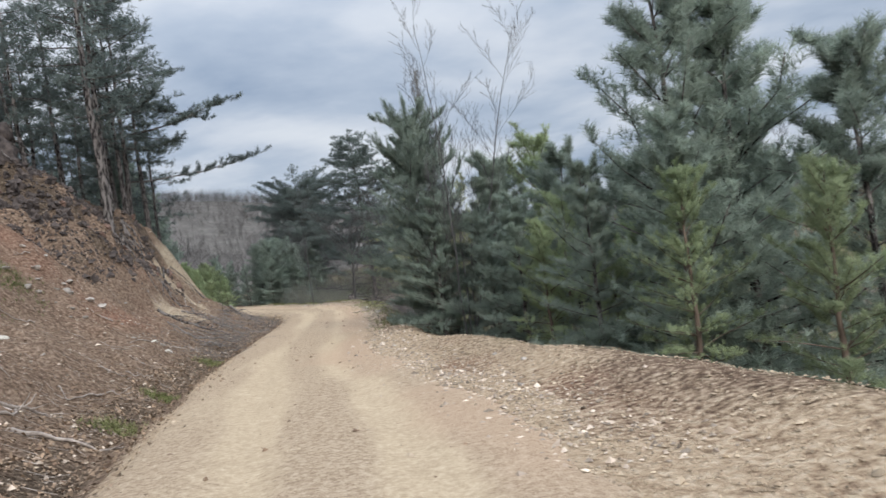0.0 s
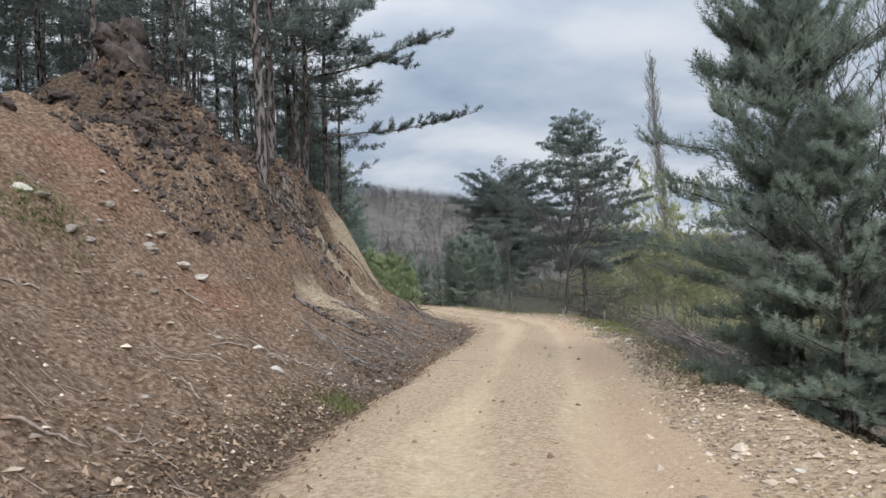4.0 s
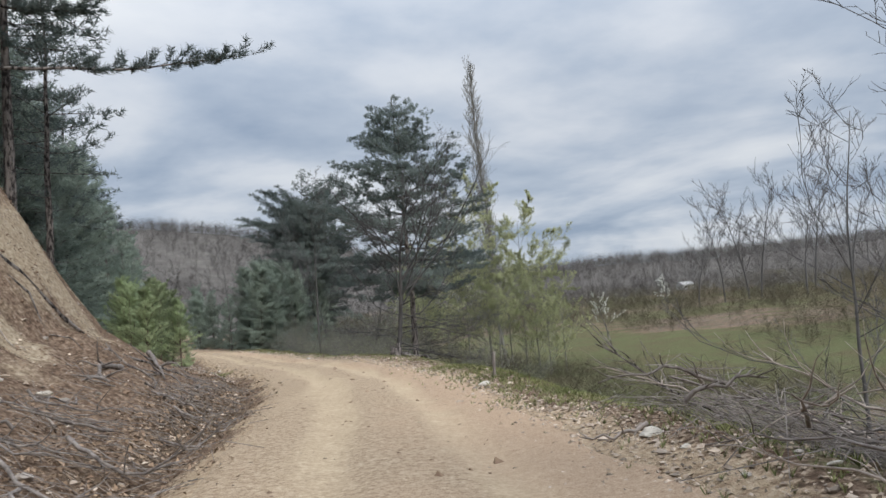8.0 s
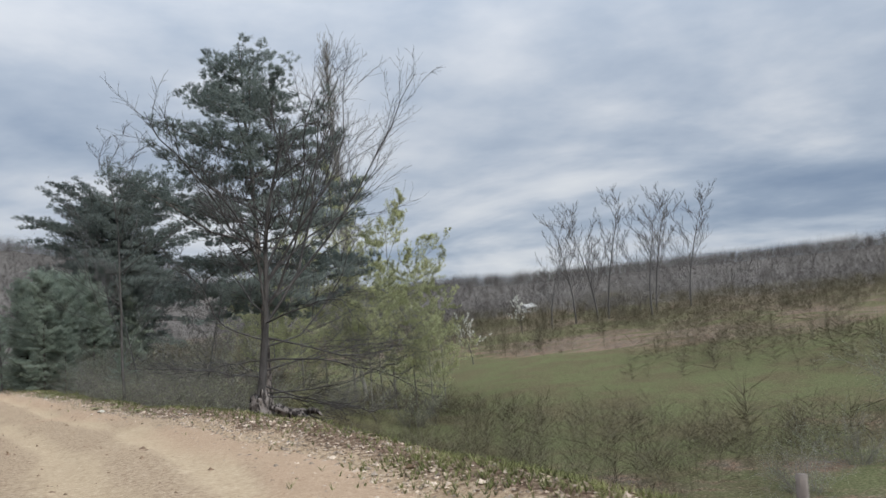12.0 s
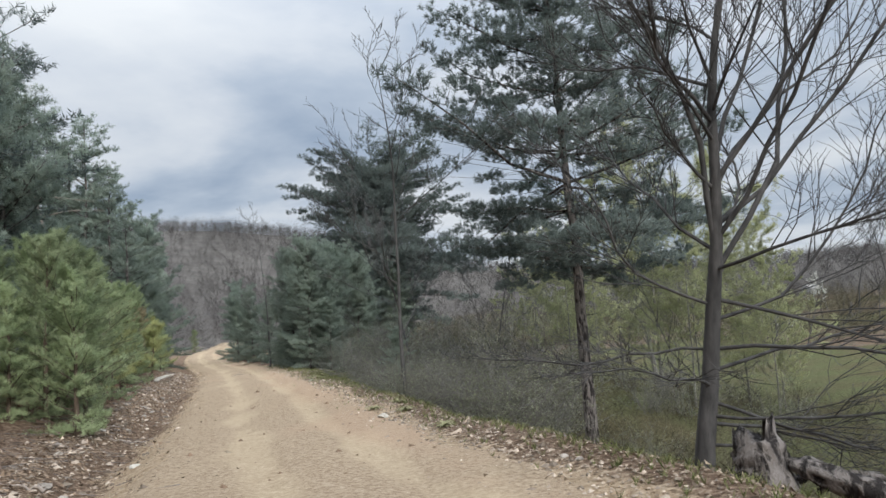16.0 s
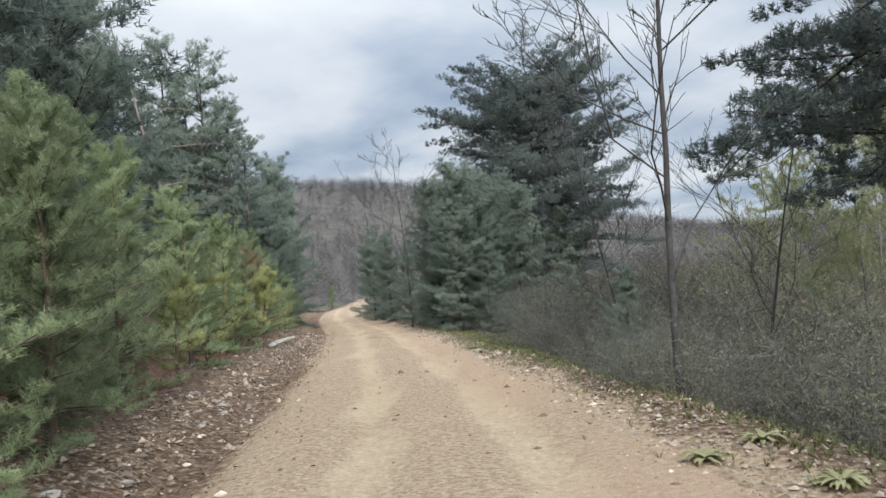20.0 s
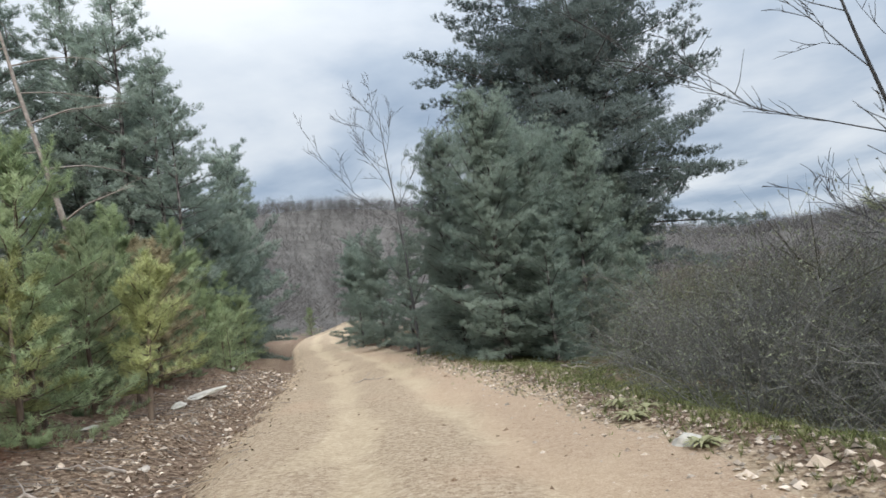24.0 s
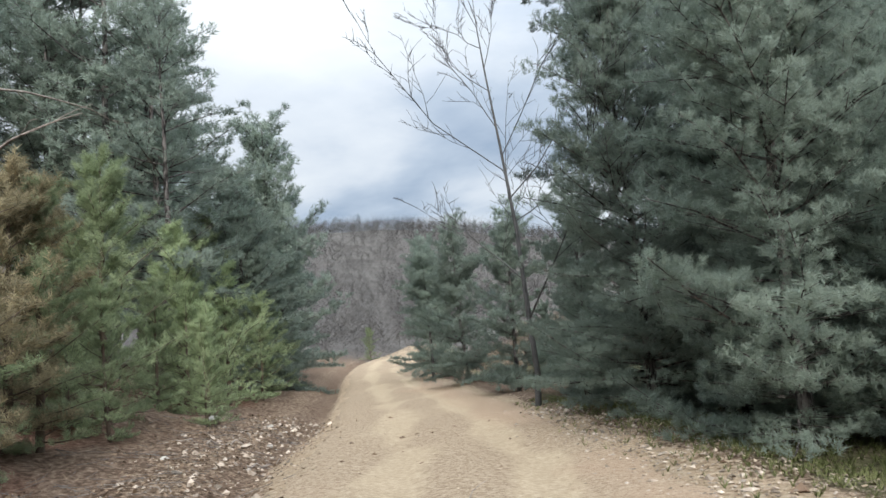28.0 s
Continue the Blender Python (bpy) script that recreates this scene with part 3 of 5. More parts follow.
def shrub(seed, h, stems=20, leaf=None, mat="twig", leaves=2, lean=1.0):
    rng = np.random.default_rng(seed)
    root = new("shrub")
    wood, at, way = Tubes(), [], []
    for _ in range(stems):
        a, ln = rng.uniform(0, 6.28), h * rng.uniform(0.55, 1.15)
        o = rng.uniform(0, 0.35)
        pts = bent((math.cos(a) * o, math.sin(a) * o, -0.2), (math.cos(a) * rng.uniform(0.1, lean), math.sin(a) * rng.uniform(0.1, lean), 1), ln, 5, rng, 0.16, -0.03)
        wood.add(pts, [0.009 * (1.1 - i / 5) + 0.002 for i in range(6)], 3)
        for j in range(1, 6):
            for _k in range(3):
                d = (pts[j] - pts[j - 1]).normalized() + Vector(rng.normal(size=3)) * 0.65
                tw = bent(pts[j].lerp(pts[j - 1], rng.uniform(0, 1)), d, 0.36 * h * rng.uniform(0.4, 1), 3, rng, 0.24)
                wood.add(tw, [0.004, 0.0035, 0.0025, 0.0015], 3)
                for _m in range(2):
                    d2 = (tw[2] - tw[1]).normalized() + Vector(rng.normal(size=3)) * 0.8
                    t2 = bent(tw[1 + _m], d2, 0.17 * h * rng.uniform(0.5, 1.1), 2, rng, 0.2)
                    wood.add(t2, [0.0025, 0.002, 0.0012], 3)
                    at += t2[1:]
                    way += [t2[2] - t2[1]] * 2
    piece("crown", wood.mesh("crown", mat), root)
    if leaf:
        v, f = slivers(rng, [tuple(p) for p in at], [tuple(w) for w in way], leaves, 0.04, 0.02, 60, 0.12)
        piece("foliage", leaf_mesh("foliage", v, leaf), root, "sparse small leaves")
    return root


def stand(ob, x, y, scale=1.0, turn=0.0, sink=0.0, tilt=(0, 0)):
    """Sets a thing on the ground."""
    ob.matrix_basis = pose(x, y, float(height(x, y)) - sink, tilt[0], tilt[1], turn) @ Matrix.Scale(scale, 4)
    return ob


def again(ob, x, y, scale=1.0, turn=0.0, sink=0.0, tilt=(0, 0)):
    keep = ob.scale.copy()
    ob.scale = (1, 1, 1)
    c = copy_thing(ob, pose(x, y, float(height(x, y)) - sink, tilt[0], tilt[1], turn) @ Matrix.Scale(scale, 4))
    ob.scale = keep
    return c


# ---- ground, embankment, road ----


def steps_out(*spans):
    vals = [0.0]
    for end, step in spans:
        vals += list(np.arange(vals[-1] + step, end + step * 0.5, step))
    return np.array(vals)


side = steps_out((15, 0.18), (21, 0.6), (45, 1.6), (150, 6), (620, 25), (2600, 150))
us = np.concatenate([-side[:0:-1], steps_out((6, 0.24), (15, 0.6), (45, 1.6), (150, 6), (620, 25), (2600, 150))])
ys = np.concatenate([-12 - steps_out((20, 2), (100, 12), (400, 60))[:0:-1], np.arange(-12, 20, 0.33), np.arange(20, 52, 0.19), np.arange(52, 118, 0.33), 118 + steps_out((82, 0.8), (480, 8), (2500, 120))])
U, Y = np.meshgrid(us, ys)
X = centre(Y) + U
Z = height(X, Y)
D = U * (1 - 0.09 * smooth(45, 65, Y))
nu, ny = len(us), len(ys)
quad = (np.arange(ny - 1)[:, None] * nu + np.arange(nu - 1)[None, :]).reshape(-1)
quads = np.stack([quad, quad + 1, quad + nu + 1, quad + nu], 1)
mid_d, mid_y = D.reshape(-1)[quad], Y.reshape(-1)[quad]
in_bank = (mid_d < -3.0) & (mid_d > -14) & (mid_y > -12) & (mid_y < 56)
BM = bank_mask(Y, D)
R = np.hypot(X + 10, Y - 60)
FAR = smooth(150, 230, R)
OPEN = open_meadow(X, Y)
masks = {
    "wood": np.clip(smooth(90, 160, R) * (1 - smooth(2, 12, D) * (1 - smooth(215, 250, R + 30 * wave(X, Y, 40, 31)))) + 0.7 * smooth(14, 20, -D) + 0.45 * smooth(9, 16, D) * (1 - OPEN), 0, 1),
    "red": BM * smooth(4, 7, -D) * (1 - smooth(13, 22, -D)) * (0.48 + 0.36 * wave(X, Y, 5, 21)) * (1 - 0.5 * smooth(28, 33, Y)) + 0.5 * smooth(2.0, 2.8, D) * (1 - smooth(3.6, 5.5, D)) * (1 - smooth(16, 28, Y)) + (0.45 + 0.3 * wave(X, Y, 3, 29)) * smooth(4.4, 6, -D) * (1 - smooth(12, 18, -D)) * smooth(62, 70, Y) * (1 - smooth(112, 124, Y)),
    "litter": (1 - smooth(70, 115, R)) * (np.exp(-((D + 3.6) / 0.9) ** 2) * (0.62 - 0.55 * smooth(52, 60, Y) + 0.3 * wave(X, Y, 3, 22)) + 0.9 * smooth(29.5, 32, Y) * (1 - smooth(43, 48, Y)) * smooth(8, 9.5, -D) * (0.6 + 0.6 * wave(X, Y, 1.6, 27)) + smooth(10, 16, -D) * 0.25 + 0.35 * smooth(6, 9, -D) * (1 - BM)),
    "grass": smooth(2.6, 3.6, D) * (0.32 + 0.45 * smooth(3.0, 3.8, D) * smooth(78, 86, Y) * (1 - smooth(112, 120, Y)) + 0.35 * wave(X, Y, 2.5, 23) + smooth(9, 16, D) * (0.22 + 0.3 * wave(X, Y, 24, 28)) + 0.6 * OPEN) * (1 - smooth(205, 240, R + 30 * wave(X, Y, 40, 31)))
    + smooth(7, 10, -D) * BM * 0.5 * smooth(0.2, 0.8, wave(X, Y, 4, 24)),
    "clay": BM * smooth(32, 36, Y) * np.exp(-((-D - 7.2 - 0.12 * (Y - 38)) / 1.6) ** 2) * (0.55 + 0.3 * smooth(40, 45, Y) + 0.75 * wave(X, Y, 1.4, 25)) * (1 - smooth(52, 57, Y)),
    "tan": (0.34 + 0.22 * wave(X, Y, 2.2, 34)) * smooth(1, 2, D) * (1 - smooth(4.6, 6.2, D + 0.5 * wave(X, Y, 1.4, 33))) * (1 - smooth(24, 32, Y)) + (1 - smooth(185, 196, Y)) * ((1 - smooth(2.1, 3.3, np.abs(D) + 0.35 * (1 - smooth(100, 116, Y)) * wave(X, Y, 1.4, 26))) + 0.38 * smooth(54, 62, Y) * np.exp(-((D + 4.2) / 1.3) ** 2)) + 0.25 * smooth(2, 3, D) * (1 - smooth(4, 6, D)),
}


def sheet(name, which):
    q = quads[which]
    used = np.unique(q)
    back = np.full(nu * ny, -1)
    back[used] = np.arange(len(used))
    me = mesh_of(name, np.stack([X.reshape(-1), Y.reshape(-1), Z.reshape(-1)], 1)[used], back[q], "ground", True)
    for key, val in masks.items():
        me.attributes.new(key, "FLOAT", "POINT").data.foreach_set("value", np.clip(val, 0, 1).reshape(-1)[used].astype(np.float32))
    return new(name, me)


tagged(sheet("ground", ~in_bank), "rough soil and spring meadow falling away from the track", "ground", kind="structure")
tagged(sheet("embankment", in_bank), "steep cut bank of reddish brown earth and litter", "embankment", kind="structure")

rd = np.linspace(-1, 1, 41)
ry = np.concatenate([np.arange(-11, 118, 0.3), np.arange(118, 196, 0.6)])
RD, RY = np.meshgrid(rd, ry)
half = 2.45 + 0.22 * wave(RY, RY * 0, 2.3, 41) * np.abs(RD) + 0.12 * wave(RY * 3, RD, 1.1, 42) * np.abs(RD)
RDW = RD * half
RX = centre(RY) + RDW / (1 - 0.09 * smooth(45, 65, RY))
RZ = height(RX, RY) + 0.022 - 0.03 * smooth(0.9, 1, np.abs(RD))
n = len(rd)
q = (np.arange(len(ry) - 1)[:, None] * n + np.arange(n - 1)[None, :]).reshape(-1)
me = mesh_of("road", np.stack([RX.reshape(-1), RY.reshape(-1), RZ.reshape(-1)], 1), np.stack([q, q + 1, q + n + 1, q + n], 1), "road_dirt", True)
TR = np.exp(-((RDW - 1.1) / 0.45) ** 2) + np.exp(-((RDW + 0.75) / 0.5) ** 2)
for key, val in (("track", 0.2 + 0.55 * TR + 0.28 * wave(RX * 2.5, RY * 0.25, 2, 43)), ("red", 0.16 + 0.4 * wave(RX, RY * 0.5, 3, 44) + 0.5 * smooth(0.5, 1.9, RDW) - 0.25 * np.exp(-((RDW + 0.75) / 0.5) ** 2))):
    me.attributes.new(key, "FLOAT", "POINT").data.foreach_set("value", np.clip(val, 0, 1).reshape(-1).astype(np.float32))
tagged(new("road", me), "pale tan dirt track with two worn wheel ruts", "dirt road", kind="structure")

# ---- the kinds of tree ----
rng = np.random.default_rng(5)


def beside(y, d):
    """A place d metres to the right of the middle of the track."""
    return float(centre(y)) + d / (1 - 0.09 * float(smooth(45, 65, y))), y


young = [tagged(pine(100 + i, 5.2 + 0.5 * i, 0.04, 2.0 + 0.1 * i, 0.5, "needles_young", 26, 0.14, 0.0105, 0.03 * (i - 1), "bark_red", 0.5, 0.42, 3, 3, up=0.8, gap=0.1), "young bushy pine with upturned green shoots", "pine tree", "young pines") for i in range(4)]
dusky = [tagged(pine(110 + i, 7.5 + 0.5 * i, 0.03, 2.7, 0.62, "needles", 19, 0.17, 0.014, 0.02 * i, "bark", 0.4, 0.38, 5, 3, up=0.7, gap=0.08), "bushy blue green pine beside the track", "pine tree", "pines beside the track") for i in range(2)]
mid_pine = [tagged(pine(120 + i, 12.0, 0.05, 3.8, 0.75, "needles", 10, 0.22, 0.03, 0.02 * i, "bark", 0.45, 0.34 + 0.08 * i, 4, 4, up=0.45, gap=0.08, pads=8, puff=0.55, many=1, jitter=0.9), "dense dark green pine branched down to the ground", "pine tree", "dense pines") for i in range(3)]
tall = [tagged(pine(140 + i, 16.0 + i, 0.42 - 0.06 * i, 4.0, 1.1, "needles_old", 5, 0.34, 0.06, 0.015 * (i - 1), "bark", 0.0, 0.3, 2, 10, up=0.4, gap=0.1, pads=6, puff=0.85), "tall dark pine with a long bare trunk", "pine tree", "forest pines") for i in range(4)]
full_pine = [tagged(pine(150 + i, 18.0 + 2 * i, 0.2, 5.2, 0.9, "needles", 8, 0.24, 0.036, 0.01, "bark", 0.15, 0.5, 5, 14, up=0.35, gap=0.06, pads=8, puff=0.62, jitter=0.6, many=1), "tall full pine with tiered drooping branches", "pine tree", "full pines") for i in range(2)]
lone = tagged(pine(162, 22.5, 0.37, 9.6, 1.15, "needles_old", 15, 0.18, 0.027, -0.015, "bark", 0.0, 0.75, 8, 16, split=True, up=0.4, gap=0.02, pads=18, puff=0.82, inner=0.12, jitter=0.12, thick=1.1, many=3), "tall layered pine standing alone below the track", "pine tree")
stand(lone, -8.1, 81, 1.0, 0)
broad = tagged(pine(175, 17.6, 0.16, 8.0, 0.9, "needles_old", 11, 0.2, 0.032, 0.01, "bark", 0.15, -0.16, 7, 6, split=True, up=0.4, gap=0.02, pads=18, puff=0.95, inner=0.15, jitter=0.8, many=6, crest=0.25), "broad round-topped dark pine behind shrubs", "pine tree")
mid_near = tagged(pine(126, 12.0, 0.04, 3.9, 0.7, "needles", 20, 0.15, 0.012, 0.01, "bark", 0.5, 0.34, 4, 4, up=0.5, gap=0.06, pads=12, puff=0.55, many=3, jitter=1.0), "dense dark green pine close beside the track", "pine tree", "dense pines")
stand(mid_near, -24.6, 103.2, 0.74, 60)
stand(broad, -22.8, 120.0, 1.05, 0)

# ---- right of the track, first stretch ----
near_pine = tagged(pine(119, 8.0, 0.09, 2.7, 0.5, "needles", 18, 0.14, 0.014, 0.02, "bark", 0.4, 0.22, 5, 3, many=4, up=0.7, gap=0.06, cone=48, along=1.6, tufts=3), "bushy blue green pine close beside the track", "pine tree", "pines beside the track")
stand(near_pine, -0.6, 27.1, 1.0, 130)
stand(dusky[0], 2.2, 28.5, 1.0, 10)
stand(dusky[1], 4.2, 23.8, 0.95, 100)
stand(young[2], 2.6, 19.8, 0.6, 30)
stand(young[3], 4.5, 14.0, 0.6, 30)
for x, y, s, k in ((5.6, 17.2, 1.3, 1), (9.0, 15.5, 1.15, 0), (8.5, 20.5, 1.2, 1), (7, 27, 1.1, 0), (1.8, 25.4, 0.9, 0), (6.4, 21.0, 0.8, 1), (11, 25, 1.2, 0), (-0.3, 25.2, 0.6, 1), (2.1, 21.3, 0.62, 0), (3.4, 17.2, 0.6, 1), (1.4, 23.2, 0.55, 1), (5.0, 15.4, 0.75, 0), (7.4, 17.8, 1.45, 0)):
    again(dusky[k], x, y, s, rng.uniform(0, 360))
for x, y, s, k in ((6.5, 12.5, 0.7, 2), (3.4, 21.2, 0.8, 3), (4.0, 18.0, 0.55, 0), (5.2, 19.3, 0.75, 1), (4.3, 27.4, 1.35, 3), (6.6, 24.0, 1.1, 1)):
    again(young[k], x, y, s, rng.uniform(0, 360))
stand(young[0], -20.9, 69.5, 0.7, 30)
stand(young[1], -22.4, 72.3, 0.75, 30)
birch, _ = bare_tree(204, 10.6, spread=0.36, up=1.2, first=0.3, kids=(14, 9, 5), mat="twig_dark", trunks=3, split=True, thick=0.32, fine=0.003, wander=0.16)
tagged(birch, "slender leafless birch among young pines", "bare tree")
stand(birch, 0.25, 24.4, 1.0, 0, 0.0, (2, -3))

# ---- the wood above the bank ----
forest = []
for gy in np.arange(18, 80, 4.1):
    for gx in np.arange(0, 22, 4.2):
        y = gy + rng.uniform(-1.6, 1.6)
        d = 18.5 - 6.5 * smooth(38, 46, y) + gx + rng.uniform(-1.6, 1.6) + 4 * smooth(58, 70, y)
        if rng.uniform() < 0.18 or abs(y - 35) < 4 and gx < 3:
            continue
        forest.append((float(centre(y)) - d, y))
forest += [(-17.2, 38.9), (-18.6, 42.0), (-20.9, 53.5), (-24.5, 45.1)]
for k in range(4):
    stand(tall[k], *forest[-1 - k], 0.95 + 0.05 * k, 40 * k)
for gy in np.arange(26, 82, 7.5):
    for gx in (36,):
        y = gy + rng.uniform(-3, 3)
        forest.insert(0, (float(centre(y)) - gx + rng.uniform(-3, 3), y))
for x, y in forest[:-4]:
    again(tall[int(rng.integers(4))], x, y, rng.uniform(0.8, 1.1), rng.uniform(0, 360), 0, (rng.normal() * 1.2, rng.normal() * 1.2))
edge_pine = tagged(pine(171, 16.0, 0.28, 4.8, 1.0, "needles_old", 9, 0.27, 0.036, 0.03, "bark", 0.0, 0.35, 3, 12, split=True, up=0.4, gap=0.1, pads=8, puff=0.55, reach=((2.7, 25, 9.8), (5.8, 5, 8.0), (7.8, 40, 6.5), (7.2, -30, 6.0), (5.0, 60, 5.0))), "tall pine with long limbs reaching out over the cut bank", "pine tree")
stand(edge_pine, -20.6, 49.6, 1.0, 0)

# ---- pines left of the track beyond the bank ----
stand(mid_pine[0], -49.0, 129.0, 1.3, 0)
stand(mid_pine[1], -35, 86, 1.3, 60)
stand(mid_pine[2], -32.5, 80, 1.25, 60)
for x, y, s, k in ((-38.5, 90, 1.3, 0), (-43.5, 93.5, 1.3, 1), (-45.5, 121, 0.8, 0), (-47, 126, 0.8, 1), (-54, 136, 1.1, 2), (-30.5, 74, 1.2, 1), (-28.5, 68, 1.1, 0), (-26.5, 62.5, 1.0, 2), (-50, 95, 1.5, 2)):
    again(mid_pine[k], x, y, s, rng.uniform(0, 360))
for x, y, s in ((-36.5, 88, 1.15), (-41, 93, 1.2), (-34, 80, 1.1), (-32, 74, 1.05), (-29.5, 68, 1.0)):
    again(tall[int(rng.integers(4))], x, y, s, rng.uniform(0, 360))
stand(full_pine[0], -48.0, 115.5, 1.2, 0)
stand(full_pine[1], -53.5, 112.0, 1.0, 60)
for x, y, s, k in ((-55.5, 118.5, 1.05, 0), (-52, 123, 0.9, 1), (-57.5, 128, 1.0, 0), (-56, 110, 1.1, 1), (-57, 103, 1.05, 0), (-42.6, 112.5, 0.75, 0), (-52, 116.5, 1.15, 1), (-55.5, 114.5, 1.15, 0)):
    again(full_pine[k], x, y, s, rng.uniform(0, 360))
for y, d, s in ((116.5, -13, 1.1), (116, -9.5, 0.88), (120, -11, 0.92), (124, -8.5, 0.66), (129, -10, 0.72), (134, -8.5, 0.62), (140, -9.5, 0.68), (147, -8, 0.6), (115, -14, 0.85), (121, -15, 0.9), (128, -14, 0.85), (136, -13, 0.8)):
    again(full_pine[int(rng.integers(2))], *beside(y, d), s, rng.uniform(0, 360))
for i in range(34):
    y = 64 + i * 1.55 + rng.uniform(-0.5, 0.5)
    again(young[int(rng.integers(4))], *beside(y, -rng.uniform(5.4, 7.6) - 1.3 * float(smooth(92, 97, y))), rng.uniform(0.5, 0.95) * (1 - 0.35 * float(smooth(86, 100, y))), rng.uniform(0, 360), 0.25)
sunlit = tagged(pine(116, 3.0, 0.18, 1.25, 0.4, "needles_yellow", 22, 0.14, 0.0095, 0.05, "bark_red", 0.5, 0.4, 3, 2, up=0.8, gap=0.1), "small yellow green pine with a crooked trunk", "pine tree")
stand(sunlit, *beside(92.4, -4.8), 1.05, 30)
for y, d, s in ((88.0, -5.6, 0.9), (95.2, -5.9, 0.8), (79.5, -5.2, 0.8), (84.0, -5.4, 0.85)):
    again(sunlit, *beside(y, d), s, rng.uniform(0, 360))
browned = tagged(pine(118, 4.2, 0.1, 1.5, 0.4, "needles_brown", 20, 0.14, 0.011, 0.04, "bark_red", 0.4, 0.4, 3, 4, up=0.6, gap=0.15), "thin young pine with brown dying needles", "pine tree", "young pines")
stand(browned, *beside(98.0, -6.0), 0.95, 30)
for y, d, s in ((101.0, -6.9, 1.1), (94.2, -6.9, 0.9), (104.5, -8.2, 1.2)):
    again(browned, *beside(y, d), s, rng.uniform(0, 360))
for y, d, s in ((93.5, -6.8, 0.5), (107.2, -5.3, 0.42), (109.5, -5.9, 0.5), (103.5, -6.2, 0.45), (77, -5.6, 0.85), (74, -5.6, 0.8), (71, -5.4, 0.7), (171, -2.6, 0.6), (117, -5.5, 0.7), (122, -5.8, 0.8), (96.2, -7.0, 0.75), (99.3, -7.6, 0.95), (101.5, -6.6, 0.7), (105, -7.0, 1.0), (111.5, -7.2, 1.0), (114.5, -6.4, 0.9), (126, -6.0, 0.8), (119, -8.0, 1.1)):
    again(young[int(rng.integers(4))], *beside(y, d), s, rng.uniform(0, 360))
dead = tagged(bare_tree(251, 21.0, "dead_pine", first=0.3, spread=0.3, up=0.05, kids=(16, 3), mat="dead_wood", sweep=-0.10, wide=1.0, split=True, wander=0.1, fine=0.010, thick=1.05)[0], "dead leaning pine with drooping bare branches", "dead tree")
stand(dead, -45.4, 109.0, 1.1, 0, 0, (2, -9))

# ---- right of the track beyond the open view ----
for x, y, s, a in ((-26.9, 107.0, 0.72, 310), (-23.3, 105.2, 0.66, 200), (-21.9, 107.4, 0.7, 130), (-25.0, 109.0, 0.78, 20), (-23.4, 110.5, 0.8, 250)):
    again(mid_near, x, y, s, a)
for x, y, s, k in ((-28.8, 111.5, 0.48, 1), (-31.8, 116.5, 0.55, 2), (-35.8, 123.5, 0.62, 1), (-40.2, 131, 0.66, 2), (-43.4, 140, 0.75, 0), (-24.6, 117.5, 0.8, 2), (-20.5, 116.5, 0.75, 0)):
    again(mid_pine[k], x, y, s, rng.uniform(0, 360))
for i in range(2, 12):
    y = 98 + i * 2.2 + rng.uniform(-0.4, 0.4)
    again(dusky[i % 2], *beside(y, rng.uniform(5.2, 6.8)), rng.uniform(0.42, 0.62), rng.uniform(0, 360))
oak, _ = bare_tree(213, 9.0, spread=0.42, up=0.6, kids=(12, 18, 9), first=0.35, fine=0.0034, mat="oak_bark", sweep=0.03, wide=1.0, split=True, thick=1.55, wander=0.2, leaders=(
    (2.9, -10, 1.0, 8.6, 0.050, 0.03), (3.2, 170, 3.4, 7.0, 0.055, 0.02), (3.6, 12, 0.8, 8.4, 0.046, 0.03), (4.2, -28, 0.9, 7.6, 0.044, 0.03), (5.0, 250, 0.7, 4.5, 0.038, 0.03), (4.1, 50, 1.6, 7.2, 0.045, 0.03), (3.4, -40, 0.8, 6.4, 0.042, 0.06), (5.5, 130, 0.5, 4.0, 0.034, 0.03), (4.5, 10, 1.1, 6.4, 0.042, 0.05),
    (2.6, -10, 0.15, 5.2, 0.036, 0.02), (2.3, 20, 0.05, 5.0, 0.034, 0.015), (1.9, -25, 0.1, 5.2, 0.036, 0.0), (1.6, 8, 0.0, 5.0, 0.032, 0.01), (1.2, -5, -0.05, 4.6, 0.03, 0.01), (0.9, 25, 0.0, 4.2, 0.03, 0.0), (0.6, 0, 0.2, 4.0, 0.028, -0.01), (2.5, 200, 0.2, 3.8, 0.028, 0.02), (1.9, 160, -0.05, 3.4, 0.026, 0.0), (1.4, 230, 0.1, 3.2, 0.026, 0.02), (3.0, -70, 0.2, 4.2, 0.032, 0.03), (1.0, -50, 0.1, 4.0, 0.028, 0.01)))
tagged(oak, "leafless broad tree with low sweeping branches beside a stump", "bare tree")
stand(oak, -8.3, 63.6, 1.0, 0, 0.0, (0, 5))
snag, _ = bare_tree(220, 11.5, spread=0.66, up=0.75, kids=(13, 9, 6), first=0.2, mat="twig_dark", split=True, sweep=0.05, thick=0.68, fine=0.0055, wander=0.18)
tagged(snag, "leafless young tree among brown shrubs", "bare tree")
stand(snag, -14.5, 78.0, 1.0, 0, 0, (0, -7))
for x, y, s, a in ((-0.4, 25.4, 0.42, 10), (0.7, 25.0, 0.46, 100), (1.6, 26.2, 0.5, 220), (0.1, 26.6, 0.5, 300), (2.2, 24.2, 0.4, 170)):
    again(snag, x, y, s, a)
again(snag, -12, 87, 0.9, 70)
again(snag, -15.5, 90, 0.85, 200)
again(snag, -29.9, 110.6, 1.05, 250, 0, (0, -13))
again(snag, 0.1, 38.3, 0.52, 140, 0, (0, -8))
